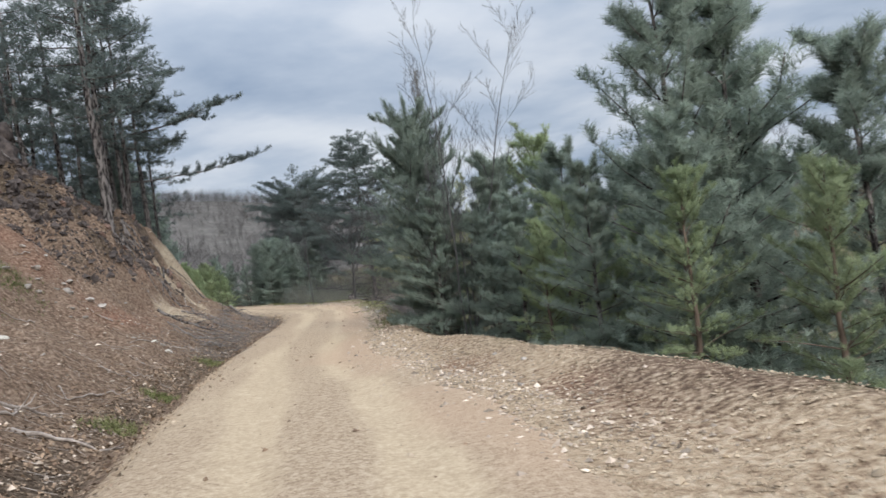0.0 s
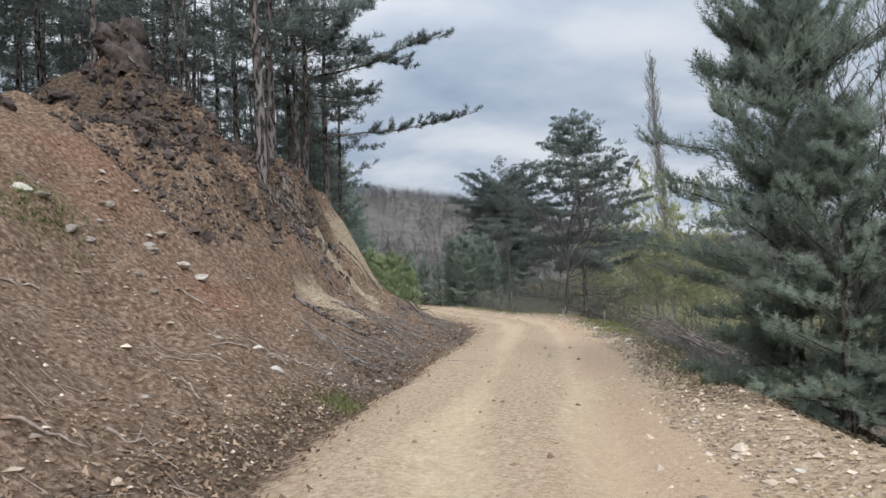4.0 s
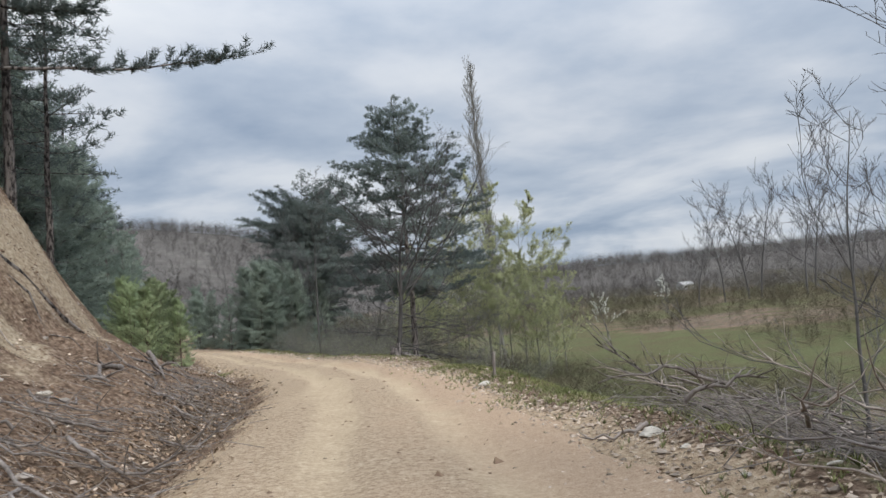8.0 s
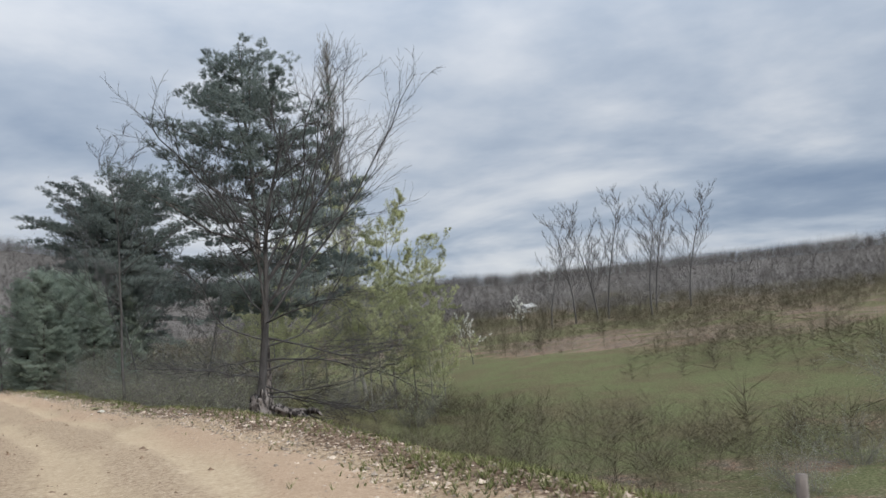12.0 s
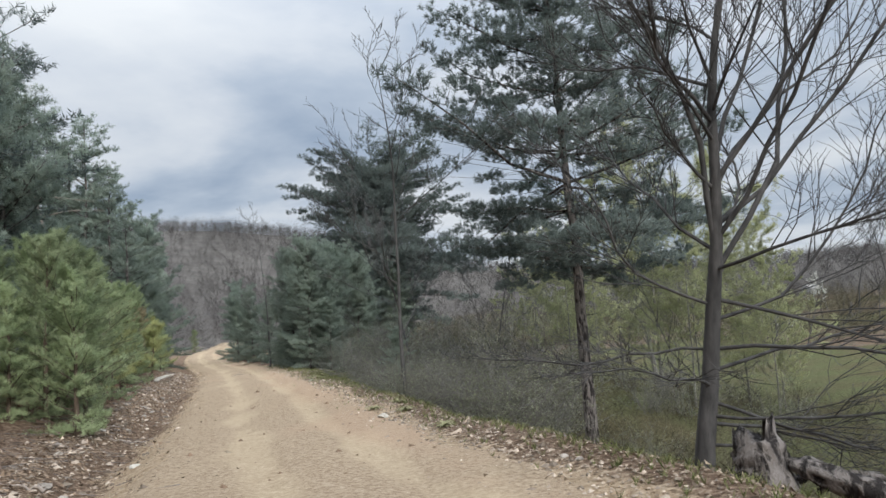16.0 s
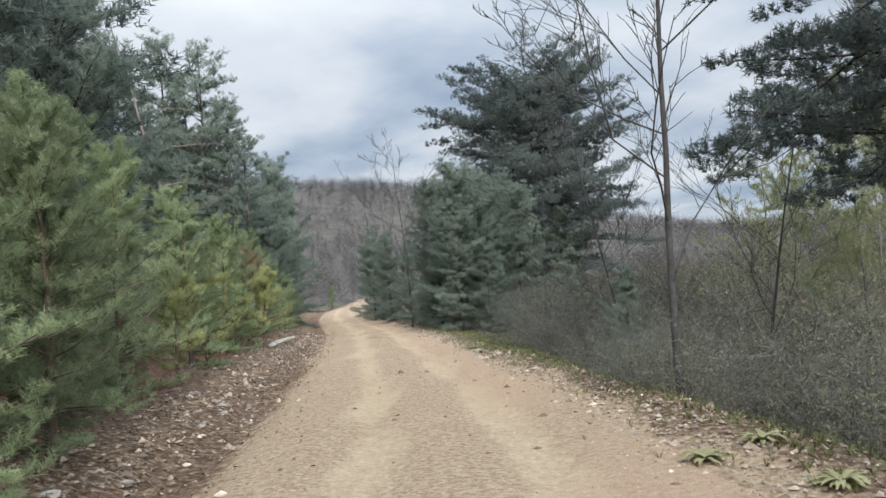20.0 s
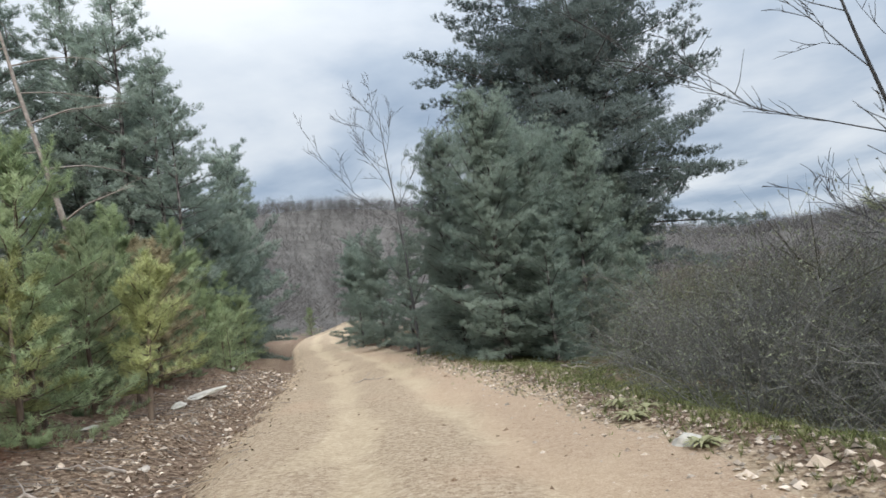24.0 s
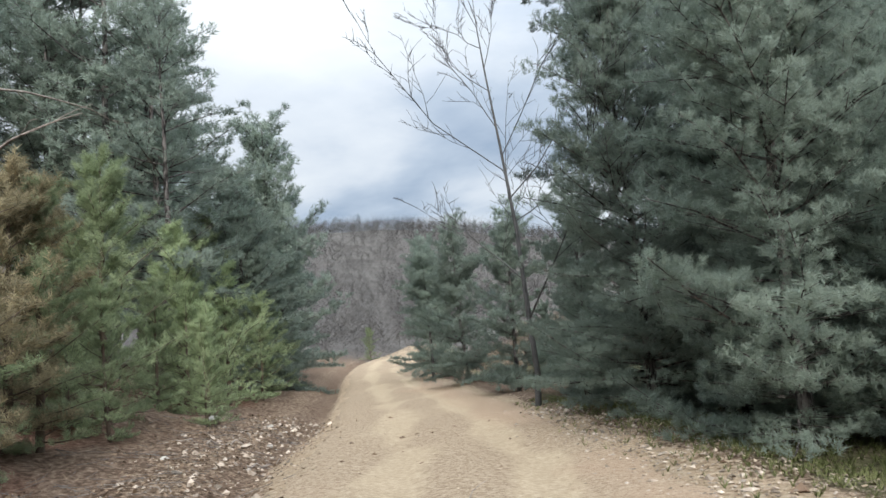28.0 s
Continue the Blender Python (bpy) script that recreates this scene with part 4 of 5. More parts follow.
again(snag, 1.9, 37.0, 0.72, 260, 0, (0, -6))
again(snag, 4.5, 43.0, 0.8, 20)
again(snag, 13.5, 47.0, 0.7, 30)
bushes = [tagged(shrub(300 + i, 2.2, 20, "shrub_leaf", leaves=(1, 2, 4)[i]), "tangled grey brown shrub just coming into leaf", "shrub", "roadside shrubs") for i in range(3)]
for x, y, s in ((-14.6, 77.6, 0.8), (-14.2, 78.6, 0.9), (-15.2, 79.4, 0.9), (-19.6, 97.6, 1.2), (-18.6, 96.4, 1.3), (-20.4, 99.3, 1.15), (-18.4, 98.6, 1.5), (-17.4, 94.6, 1.4), (-17.0, 97.2, 1.6), (-19.6, 101, 1.3)):
    again(bushes[1 + int(rng.integers(2))], x, y, s, rng.uniform(0, 360), 0.1)
stand(bushes[0], -13.2, 81.5, 1.2)
stand(bushes[1], -18.9, 90.5, 1.4)
stand(bushes[2], -8.2, 71.5, 0.5)
for i in range(46):
    y = 78.0 + i * 0.42 + rng.uniform(-0.4, 0.4)
    again(bushes[int(rng.integers(3))], *beside(y, rng.uniform(6.3, 8.3 + min(4.2, 0.35 * (y - 78)))), rng.uniform(1.1, 1.8), rng.uniform(0, 360), 0.1)
for x, y, s in ((6.5, 40.5, 2.0), (9.5, 43, 2.3), (12.5, 41, 2.4), (15, 45, 2.4), (8, 37, 2.0), (11.5, 36.5, 2.2), (18, 49, 2.3), (-10.5, 86, 1.8), (-12, 88, 1.9), (-9, 90, 2.0), (-13.5, 84.5, 1.5), (-13, 95, 2.2), (-10.5, 98, 2.2), (-8, 94, 2.0), (-6.5, 84.5, 1.1), (-4.8, 86, 1.2), (6, 60, 0.9), (10, 64, 1.0), (14, 66, 1.2), (12, 56, 1.3), (18, 60, 1.7), (22, 66, 1.8), (20, 55, 1.9), (24, 72, 2.0), (3, 50, 0.8), (6, 46, 1.0), (14, 50, 1.6), (10, 49, 1.3), (-2, 92, 1.4), (1, 90, 1.5), (-4, 92, 1.5)):
    again(bushes[int(rng.integers(3))], x, y, s, rng.uniform(0, 360), 0.1)
again(dusky[0], -15.4, 82.5, 0.36, 70)

poplar, _ = bare_tree(230, 36.0, "poplar", spread=0.19, up=5.5, kids=(130, 9, 4), first=0.08, mat="twig", sweep=0.16, thick=0.7, fine=0.011)
tagged(poplar, "very tall narrow leafless poplar", "poplar")
stand(poplar, 1.3, 116, 1.0, 0, 0, (0, -4))
willow, ends = bare_tree(240, 13.0, "willow", spread=0.6, up=0.9, kids=(18, 10, 8), first=0.1, mat="twig", sweep=0.0, split=True, fine=0.004, thick=0.7)
tagged(dress(willow, ends, "willow_leaf", 241, 15, 0.17, 0.015, 0.3), "hazy willow with yellow green spring leaves", "willow")
stand(willow, -1.5, 101, 1.3, 0)
for x, y, s, a in ((2.5, 106, 1.25, 80), (-5.5, 98, 0.85, 190), (-9, 104, 0.75, 50), (-5.5, 112, 0.85, 10), (3.5, 95, 0.6, 10), (0.5, 99, 0.8, 300), (-3.5, 103, 0.9, 140), (6, 101, 0.7, 220), (-7.5, 93, 0.6, 260), (-1.0, 94.5, 0.72, 110), (3.0, 98, 0.85, 200)):
    again(willow, x, y, s, a)
field_tree, ends = bare_tree(260, 6.0, "fruit_tree", spread=0.6, up=0.7, kids=(12, 6, 4), first=0.3, mat="twig_dark", split=True)
tagged(dress(field_tree, ends, "blossom", 261, 2, 0.12, 0.08, 0.0, "pale blossom"), "small fruit tree in blossom on the meadow", "fruit tree")
stand(field_tree, 17.6, 134, 1.0)
again(field_tree, 39.5, 176, 1.1, 120)
crown_tree, _ = bare_tree(270, 16.0, spread=0.55, up=0.9, kids=(18, 8, 5), first=0.25, mat="twig_dark", thick=1.0, fine=0.014)
tagged(crown_tree, "tall leafless tree on the meadow's far edge", "bare tree", "trees beyond the meadow")
stand(crown_tree, 62, 190, 1.5)
for x, y, s in ((55, 186, 1.3), (67, 195, 1.6), (74, 188, 1.5), (82, 200, 1.6), (48, 182, 1.0), (90, 198, 1.6)):
    again(crown_tree, x, y, s, rng.uniform(0, 360))

# ---- rock outcrop, roots and stones of the bank ----


def rock_mesh(seed, matname, rough=0.35, level=1, flat=1.0):
    r = random.Random(seed)
    bm = bmesh.new()
    bmesh.ops.create_icosphere(bm, subdivisions=level, radius=0.5)
    off = Vector((r.uniform(0, 50), r.uniform(0, 50), r.uniform(0, 50)))
    cuts = [(Vector((r.gauss(0, 1), r.gauss(0, 1), r.gauss(0, 1))).normalized(), r.uniform(0.25, 0.42)) for _ in range(5)]
    for v in bm.verts:
        p = v.co.copy()
        for nrm, lim in cuts:
            over = p.dot(nrm) - lim
            if over > 0:
                p -= nrm * over
        p *= 1 + rough * (noise.noise(p * 2.3 + off) + (0.5 * noise.noise(p * 6.1 + off) if level > 2 else 0))
        v.co = Vector((p.x, p.y, p.z * flat))
    me = bpy.data.meshes.new("stone")
    bm.to_mesh(me)
    bm.free()
    me.materials.append(MATS[matname])
    return me


dark_rocks = [rock_mesh(400 + i, "rock_red" if i > 4 else "rock_dark", 1.1, 3) for i in range(6)]
stones = [rock_mesh(420 + i, "stone", 0.4, 2, 0.7) for i in range(5)]
pale_stones = [rock_mesh(430 + i, "pale_stone", 0.4, 2, 0.6) for i in range(3)]
outcrop = tagged(new("rock_outcrop"), "dark broken rock face in the reddish cut bank", "rock outcrop")
x0, y0 = -17.5, 36.5
outcrop.location = (x0, y0, float(height(x0, y0)))
for i in range(270):
    y = rng.uniform(30.5, 44)
    d = -rng.uniform(8.2, 15.5) if y < 38 else -rng.uniform(7.8, 12.5)
    if y < 33 and d > -9.3 - 0.5 * (33 - y):
        continue
    x, _ = beside(y, d)
    size = 0.12 + 0.5 * rng.uniform() ** 2.2
    rk = piece("rock", dark_rocks[int(rng.integers(6))], outcrop)
    rk.matrix_basis = pose(x - x0, y - y0, float(height(x, y)) - outcrop.location.z + rng.uniform(-0.1, 0.06), *rng.uniform(0, 360, 3)) @ Matrix.Diagonal((size, size * rng.uniform(0.6, 1), size * rng.uniform(0.5, 0.9), 1))
for i in range(80):
    y, d = rng.normal(33.6, 1.4), -rng.normal(13.0, 1.3)
    x, _ = beside(y, d)
    size = rng.uniform(0.25, 0.8)
    rk = piece("rock", dark_rocks[int(rng.integers(5))], outcrop)
    rk.matrix_basis = pose(x - x0, y - y0, float(height(x, y)) - outcrop.location.z + rng.uniform(-0.15, 0.12), *rng.uniform(0, 360, 3)) @ Matrix.Diagonal((size, size * 0.8, size * 0.8, 1))


def gnarled(pts, radii, sides, seed, rough, jagged=0.0):
    """A weathered trunk piece with furrows and, if jagged, a splintered end."""
    r = np.random.default_rng(seed)
    k = np.linspace(0, len(pts) - 1, 5 * len(pts))
    fine = np.stack([np.interp(k, range(len(pts)), [p[i] for p in pts]) for i in range(3)], 1)
    tb = Tubes()
    tb.add([tuple(p) for p in fine], list(np.interp(k, range(len(pts)), radii)), sides)
    v, n = np.array(tb.v), len(fine)
    furrow = 1 + rough * r.normal(size=sides)
    for i in range(n):
        ring = slice(i * sides, (i + 1) * sides)
        furrow = 0.8 * furrow + 0.2 + 0.35 * rough * r.normal(size=sides)
        c = v[ring].mean(0)
        v[ring] = c + (v[ring] - c) * furrow[:, None]
    v[(n - 1) * sides:, 2] += jagged * r.uniform(-0.5, 1, sides)
    tb.v = [tuple(p) for p in v]
    return tb


root_wad = tagged(new("root_stump"), "dark upturned stump on top of the rock face", "tree stump")
root_wad.location = (-20.3, 34.8, float(height(-20.3, 34.8)) + 0.2)
piece("stump", gnarled([(0, 0, -0.6), (0.05, 0, 0.1), (-0.25, 0.05, 0.5), (-0.2, 0, 0.8), (0.15, 0, 1.05), (-0.1, 0, 1.3)], [1.0, 0.8, 0.62, 0.7, 0.5, 0.3], 20, 31, 0.3, 0.5).mesh("stump", "rock_dark"), root_wad)
for i in range(11):
    tb = Tubes()
    a = rng.uniform(0, 6.28)
    tb.add(bent((0.3 * math.cos(a), 0.3 * math.sin(a), rng.uniform(0, 0.9)), (math.cos(a), math.sin(a), -0.2), rng.uniform(0.7, 1.6), 4, rng, 0.25, -0.08), [0.10, 0.08, 0.055, 0.035, 0.02], 5)
    piece("root", tb.mesh("root", "bark"), root_wad)


def exposed_roots(x, y, count, seed):
    """Roots that run down the cut bank from a pine."""
    r = np.random.default_rng(seed)
    ob = tagged(new("exposed_roots"), "bare grey pine roots running down the cut bank", "roots")
    z = float(height(x, y))
    ob.location = (x, y, z)
    for _ in range(count):
        pts = []
        px, py = 0.0, r.uniform(-0.5, 0.5)
        drift = r.normal() * 0.38
        n = int(r.integers(6, 12))
        for k in range(n):
            pts.append((px, py, float(height(x + px, y + py)) - z + 0.04 + 0.05 * r.normal()))
            px, py = px + r.uniform(0.3, 0.5), py + drift + r.normal() * 0.32
        tb = Tubes()
        w = r.uniform(0.03, 0.085)
        tb.add(pts, [w * (1.05 - 0.9 * k / (n - 1)) for k in range(n)], 5)
        piece("root", tb.mesh("root", "bark"), ob)
    return ob


exposed_roots(-17.0, 38.9, 6, 1)
exposed_roots(-17.6, 41.5, 4, 2)
exposed_roots(-16.6, 44.5, 3, 3)


def lay_stone(x, y, size, pale=False, turn=0.0, label="", long=1.0, tall_by=0.75):
    ob = new("stone", (pale_stones if pale else stones)[int(rng.integers(3))])
    ob.matrix_basis = pose(x, y, float(height(x, y)) + size * 0.055, rng.uniform(-15, 15), rng.uniform(-15, 15), turn or rng.uniform(0, 360)) @ Matrix.Diagonal((size * long, size, size * tall_by, 1))
    tagged(ob, label or ("pale limestone block lying on the verge" if pale else "weathered grey brown stone on the slope"), "stone", "loose stones")


for x, y, s in ((-11.9, 19.3, 0.42), (-12.5, 21.3, 0.3), (-11.0, 26.9, 0.3), (-10.4, 26.6, 0.42), (-12.9, 40.3, 0.3), (-5.1, 44.5, 0.35), (-3.6, 36.1, 0.32), (-30.1, 90.0, 0.45), (-13.9, 70.6, 0.35), (-37.6, 107.7, 0.5), (-20.0, 86.6, 0.4), (-16.3, 24.8, 0.5)):
    lay_stone(x, y, s, True)
lay_stone(-32.1, 96.5, 0.75, True, 30, "long pale stone slab by the ditch", 1.9, 0.4)
lay_stone(-31.5, 94.6, 0.5, True, 100)
for i in range(46):
    y = rng.uniform(4, 46)
    lay_stone(*beside(y, -rng.uniform(4.0, 10.5)), rng.uniform(0.08, 0.26), rng.uniform() < 0.05)
for i in range(16):
    y = rng.uniform(25.5, 29.5)
    lay_stone(*beside(y, -rng.normal(9.2, 0.7)), rng.uniform(0.15, 0.5), rng.uniform() < 0.12)
for i in range(60):
    y = rng.uniform(10, 100)
    lay_stone(*beside(y, rng.normal(3.4, 0.5)), rng.uniform(0.05, 0.14), rng.uniform() < 0.25)
for i in range(42):
    y = rng.uniform(60, 112)
    lay_stone(*beside(y, -rng.normal(4.0, 0.6)), rng.uniform(0.07, 0.24), rng.uniform() < 0.35)

# ---- fallen wood ----


def fallen(seed, x, y, length, turn, thick=0.05, forks=4, mat="dead_wood", lift=0.03, label="bleached fallen branch lying on the slope", curve=0.08, rise=0.0):
    """A fallen branch that follows the ground."""
    r = np.random.default_rng(seed)
    ob = tagged(new("fallen_branch"), label, "branch", "fallen branches")
    z = float(height(x, y))
    ob.location = (x, y, z)
    a, n, pts = radians(turn), 9, []
    px = py = 0.0
    for k in range(n):
        pts.append(Vector((px, py, float(height(x + px, y + py)) - z + lift + thick * 0.6 + rise * length * k / n + 0.03 * r.normal())))
        a += r.normal() * curve * 2
        px, py = px + math.cos(a) * length / n, py + math.sin(a) * length / n
    tb = Tubes()
    tb.add(pts, [thick * (1.05 - 0.75 * k / (n - 1)) for k in range(n)], 6)
    piece("stem", tb.mesh("stem", mat), ob)
    for _ in range(forks):
        k = int(r.integers(2, n - 1))
        d = (pts[k] - pts[k - 1]).normalized()
        tb = Tubes()
        ln = length * r.uniform(0.15, 0.4)
        tb.add(bent(pts[k], d * 0.7 + Vector((-d.y, d.x, 0)) * r.choice([-1, 1]) * r.uniform(0.4, 1) + Vector((0, 0, r.uniform(0.0, 0.6))), ln, 4, r, 0.2), [thick * 0.45 * (1 - 0.2 * i) for i in range(5)], 4)
        piece("side_branch", tb.mesh("side_branch", mat), ob)
    return ob


fallen(1, -8.1, 9.9, 1.7, 60, 0.05, 3)
fallen(2, -7.9, 11.2, 1.5, -50, 0.055, 2)
fallen(3, -8.6, 10.9, 1.7, 10, 0.045, 2)
fallen(10, -7.9, 12.5, 1.4, 75, 0.04, 2)
fallen(11, -10.6, 15.6, 1.9, -30, 0.04, 2)
fallen(12, -11.6, 13.6, 1.7, 15, 0.05, 3, "stump_wood")
fallen(4, -7.6, 11.6, 1.3, 70, 0.045, 1, curve=0.2)
fallen(5, -7.0, 11.3, 1.8, 40, 0.04, 2, curve=0.22)
fallen(6, -12.9, 32.5, 2.8, -34, 0.065, 16, "bark", 0.3, "broken dead trunk with bare side branches on the bank")
fallen(7, -14.9, 49.9, 3.6, -55, 0.08, 7, "stump_wood", 0.1)
fallen(8, -13.6, 45.0, 3.2, -70, 0.07, 6, "stump_wood", 0.1)
for i in range(16):
    y = rng.uniform(29, 41)
    fallen(220 + i, *beside(y, -rng.uniform(4.0, 6.2)), rng.uniform(1.4, 2.8), rng.uniform(-70, 10), rng.uniform(0.016, 0.036), 8, "stump_wood", rng.uniform(0.1, 0.4), "dark dead branches heaped along the ditch", 0.12, rng.uniform(0, 0.12))
fallen(9, -11.5, 36.0, 2.4, -40, 0.04, 6, "stump_wood", 0.15)
for i in range(44):
    y = rng.uniform(6, 47)
    fallen(30 + i, *beside(y, -rng.uniform(4.2, 11)), rng.uniform(0.5, 1.6), rng.uniform(0, 360), rng.uniform(0.012, 0.035), int(rng.integers(0, 3)))
for i in range(26):
    y = rng.uniform(28, 50)
    fallen(90 + i, *beside(y, -rng.uniform(3.4, 5.6)), rng.uniform(0.6, 1.8), rng.uniform(0, 360), rng.uniform(0.012, 0.03), 5, "stump_wood", 0.12, "dead brushwood heaped along the ditch", 0.12, 0.08)
for i in range(20):
    y = rng.uniform(60, 108)
    fallen(130 + i, *beside(y, -rng.uniform(3.3, 5.8)), rng.uniform(0.4, 1.2), rng.uniform(0, 360), rng.uniform(0.012, 0.03), 2)
fallen(160, -28.6, 99.0, 1.1, 20, 0.022, 2, label="crooked stick lying on the track")
fallen(161, -22.2, 96.2, 1.4, 40, 0.03, 1)
for i in range(34):
    x, y = -1.8 + rng.normal() * 0.8, rng.uniform(31, 38.5)
    fallen(170 + i, x - 0.12 * (y - 34), y, rng.uniform(0.8, 2.4), rng.uniform(0, 360), rng.uniform(0.01, 0.03), 7, "dead_wood" if i % 2 else "stump_wood", rng.uniform(0.05, 0.7), "grey cut branches of a brush heap on the verge", 0.12, rng.uniform(0, 0.25))
fallen(210, -0.8, 39.2, 3.6, 112, 0.035, 12, "bark", 0.2, "dark fallen limb sticking out of the brush heap", 0.1, 0.25)
fallen(211, 0.4, 39.6, 3.4, 128, 0.035, 12, "bark", 0.2, "dark fallen limb sticking out of the brush heap", 0.1, 0.2)
fallen(212, -0.4, 37.2, 4.2, 100, 0.04, 12, "bark", 0.3, "dark fallen limb sticking out of the brush heap", 0.08, 0.3)

stump = tagged(new("tree_stump"), "weathered grey stump with a broken trunk beside it", "tree stump")
stump.location = (-8.2, 61.5, float(height(-8.2, 61.5)))
piece("stump", gnarled([(0, 0, -0.3), (0, 0, 0.05), (0.02, 0, 0.25), (0.0, 0, 0.42), (-0.04, 0.02, 0.56)], [0.46, 0.36, 0.29, 0.27, 0.2], 24, 3, 0.16, 0.22).mesh("stump", "bark"), stump)
for k, (cx, cy, ln) in enumerate(((0.4, 0.2, 0.5), (0.7, -0.05, 0.6), (1.1, -0.4, 0.45), (0.5, -0.2, 0.7))):
    piece("splinter", gnarled([(cx, cy, 0.0), (cx + 0.3 * ln, cy - 0.1, 0.16), (cx + 0.7 * ln, cy - 0.25, 0.14), (cx + ln, cy - 0.4, 0.02)], [0.03, 0.07, 0.06, 0.015], 10, 7 + k, 0.35).mesh("splinter", "bark"), stump)
piece("broken_trunk", gnarled([(0.24, -0.05, 0.30), (0.42, -0.2, 0.26), (0.66, -0.4, 0.17), (0.95, -0.62, 0.08), (1.2, -0.82, 0.0)], [0.05, 0.10, 0.11, 0.10, 0.03], 18, 4, 0.3, 0.1).mesh("broken_trunk", "bark"), stump)

post = tagged(new("marker_post"), "short weathered wooden post on the grassy verge", "post")
post.location = (-4.8, 45.3, float(height(-4.8, 45.3)))
tb = Tubes()
tb.add([(0, 0, -0.3), (0.01, 0, 0.3), (0.03, 0.01, 0.62)], [0.04, 0.04, 0.035], 7)
piece("shaft", tb.mesh("shaft", "stump_wood"), post)


def rosette(x, y, size, seed):
    r = np.random.default_rng(seed)
    ob = tagged(new("rosette_plant"), "pale green rosette of long pointed leaves on the verge", "plant", "rosette plants")
    ob.location = (x, y, float(height(x, y)))
    for k in range(32):
        a, up = 6.28 * k / 32 * 2.4 + r.normal() * 0.1, r.uniform(0.15, 1.1)
        ln, w = size * r.uniform(0.7, 1.1), size * 0.10
        v = []
        for i in range(6):
            s = i / 5
            out, zz = ln * s, ln * (up * s - 0.9 * up * s * s) + 0.03
            ww = w * (0.5 + 1.4 * s - 1.85 * s * s) + 0.002
            for sd in (-1, 0, 1):
                v.append((out * math.cos(a) - sd * ww * math.sin(a), out * math.sin(a) + sd * ww * math.cos(a), zz - (0.25 * ww if sd == 0 else 0)))
        f = [(3 * i + j, 3 * i + j + 1, 3 * i + j + 4, 3 * i + j + 3) for i in range(5) for j in range(2)]
        piece("leaf", mesh_of("leaf", v, f, "rosette", True), ob)


for x, y, s in ((-20.6, 88.4, 0.29), (-20.4, 88.9, 0.24), (-20.75, 89.5, 0.3), (-14.5, 72.3, 0.3), (-13.9, 72.6, 0.27), (-13.5, 71.2, 0.3), (-24.0, 73.8, 0.3), (-19.9, 86.4, 0.26), (-12.2, 67.5, 0.3)):
    rosette(x, y, s, int(-x * 100))

# ---- loose cover: litter, gravel, grass ----


def flakes(name, count, seed, matname, region, size, label, tilt=0.35, thin=0.5, category="litter"):
    """Leaves and chips strewn on the ground."""
    r = np.random.default_rng(seed)
    y, d = region(r, count)
    x = centre(y) + d / (1 - 0.09 * smooth(45, 65, y))
    z = height(x, y) + 0.015
    a, ln = r.uniform(0, 6.28, count), size * r.uniform(0.4, 1.5, count)
    c = np.stack([x, y, z], 1)
    gx = (height(x + 0.2, y) - z + 0.015) / 0.2
    gy = (height(x, y + 0.2) - z + 0.015) / 0.2
    p, q = np.cos(a), np.sin(a)
    v = np.empty((count, 3, 3))
    for k, (s, w) in enumerate(((1, 0), (-0.6, thin), (-0.6, -thin))):
        ox, oy = (p * s - q * w) * ln, (q * s + p * w) * ln
        v[:, k] = c + np.stack([ox, oy, gx * ox + gy * oy + np.abs(r.normal(size=count)) * tilt * ln], 1)
    ob = new(name, mesh_of(name, v.reshape(-1, 3), np.arange(3 * count).reshape(-1, 3), matname))
    return tagged(ob, label, category, kind="stuff")


def pebbles(name, count, seed, matname, region, size, label, flat=0.65, vary=0.45):
    r = np.random.default_rng(seed)
    y, d = region(r, count)
    x = centre(y) + d / (1 - 0.09 * smooth(45, 65, y))
    c = np.stack([x, y, height(x, y) + 0.012], 1)
    shape = np.array([(1, 0, 0), (-1, 0, 0), (0, 1, 0), (0, -1, 0), (0, 0, 1), (0, 0, -0.6)], float)
    rad = size * np.exp(r.normal(size=(count, 1, 1)) * vary)
    v = c[:, None, :] + (shape[None] + r.normal(size=(count, 6, 3)) * 0.25) * rad * np.array([1, 1, flat])
    f = np.array([(0, 2, 4), (2, 1, 4), (1, 3, 4), (3, 0, 4), (2, 0, 5), (1, 2, 5), (3, 1, 5), (0, 3, 5)])
    f = (f[None] + 6 * np.arange(count)[:, None, None]).reshape(-1, 3)
    return tagged(new(name, mesh_of(name, v.reshape(-1, 3), f, matname)), label, "gravel", kind="stuff")


pebbles("outcrop_rubble", 2600, 515, "rock_dark", lambda r, n: (30 + 14 * r.uniform(0, 1, n) ** 1.2, -8.6 - 4.5 * r.uniform(0, 1, n)), 0.05, "dark broken shards on the rock face", 1.1, 0.5)
pebbles("bank_clods", 7000, 516, "clod", lambda r, n: (r.uniform(3, 52, n), -3.3 - 8.5 * r.uniform(0, 1, n) ** 1.3), 0.024, "brown clods of earth on the bank")
flakes("bank_litter", 36000, 501, "litter", lambda r, n: (r.uniform(2, 54, n), -3.1 - 11 * r.uniform(0, 1, n) ** 1.5), 0.024, "brown needles, bark and chips on the bank", 0.5)
flakes("ditch_litter", 18000, 502, "litter", lambda r, n: (r.uniform(2, 56, n), -3.7 + 0.6 * r.normal(size=n)), 0.034, "dark leaf litter in the ditch", 0.8)
flakes("bank_chips", 2600, 503, "dry_leaf", lambda r, n: (r.uniform(2, 54, n), -3.1 - 9 * r.uniform(0, 1, n) ** 1.4), 0.036, "pale chips of wood and leaf on the bank", 0.4)
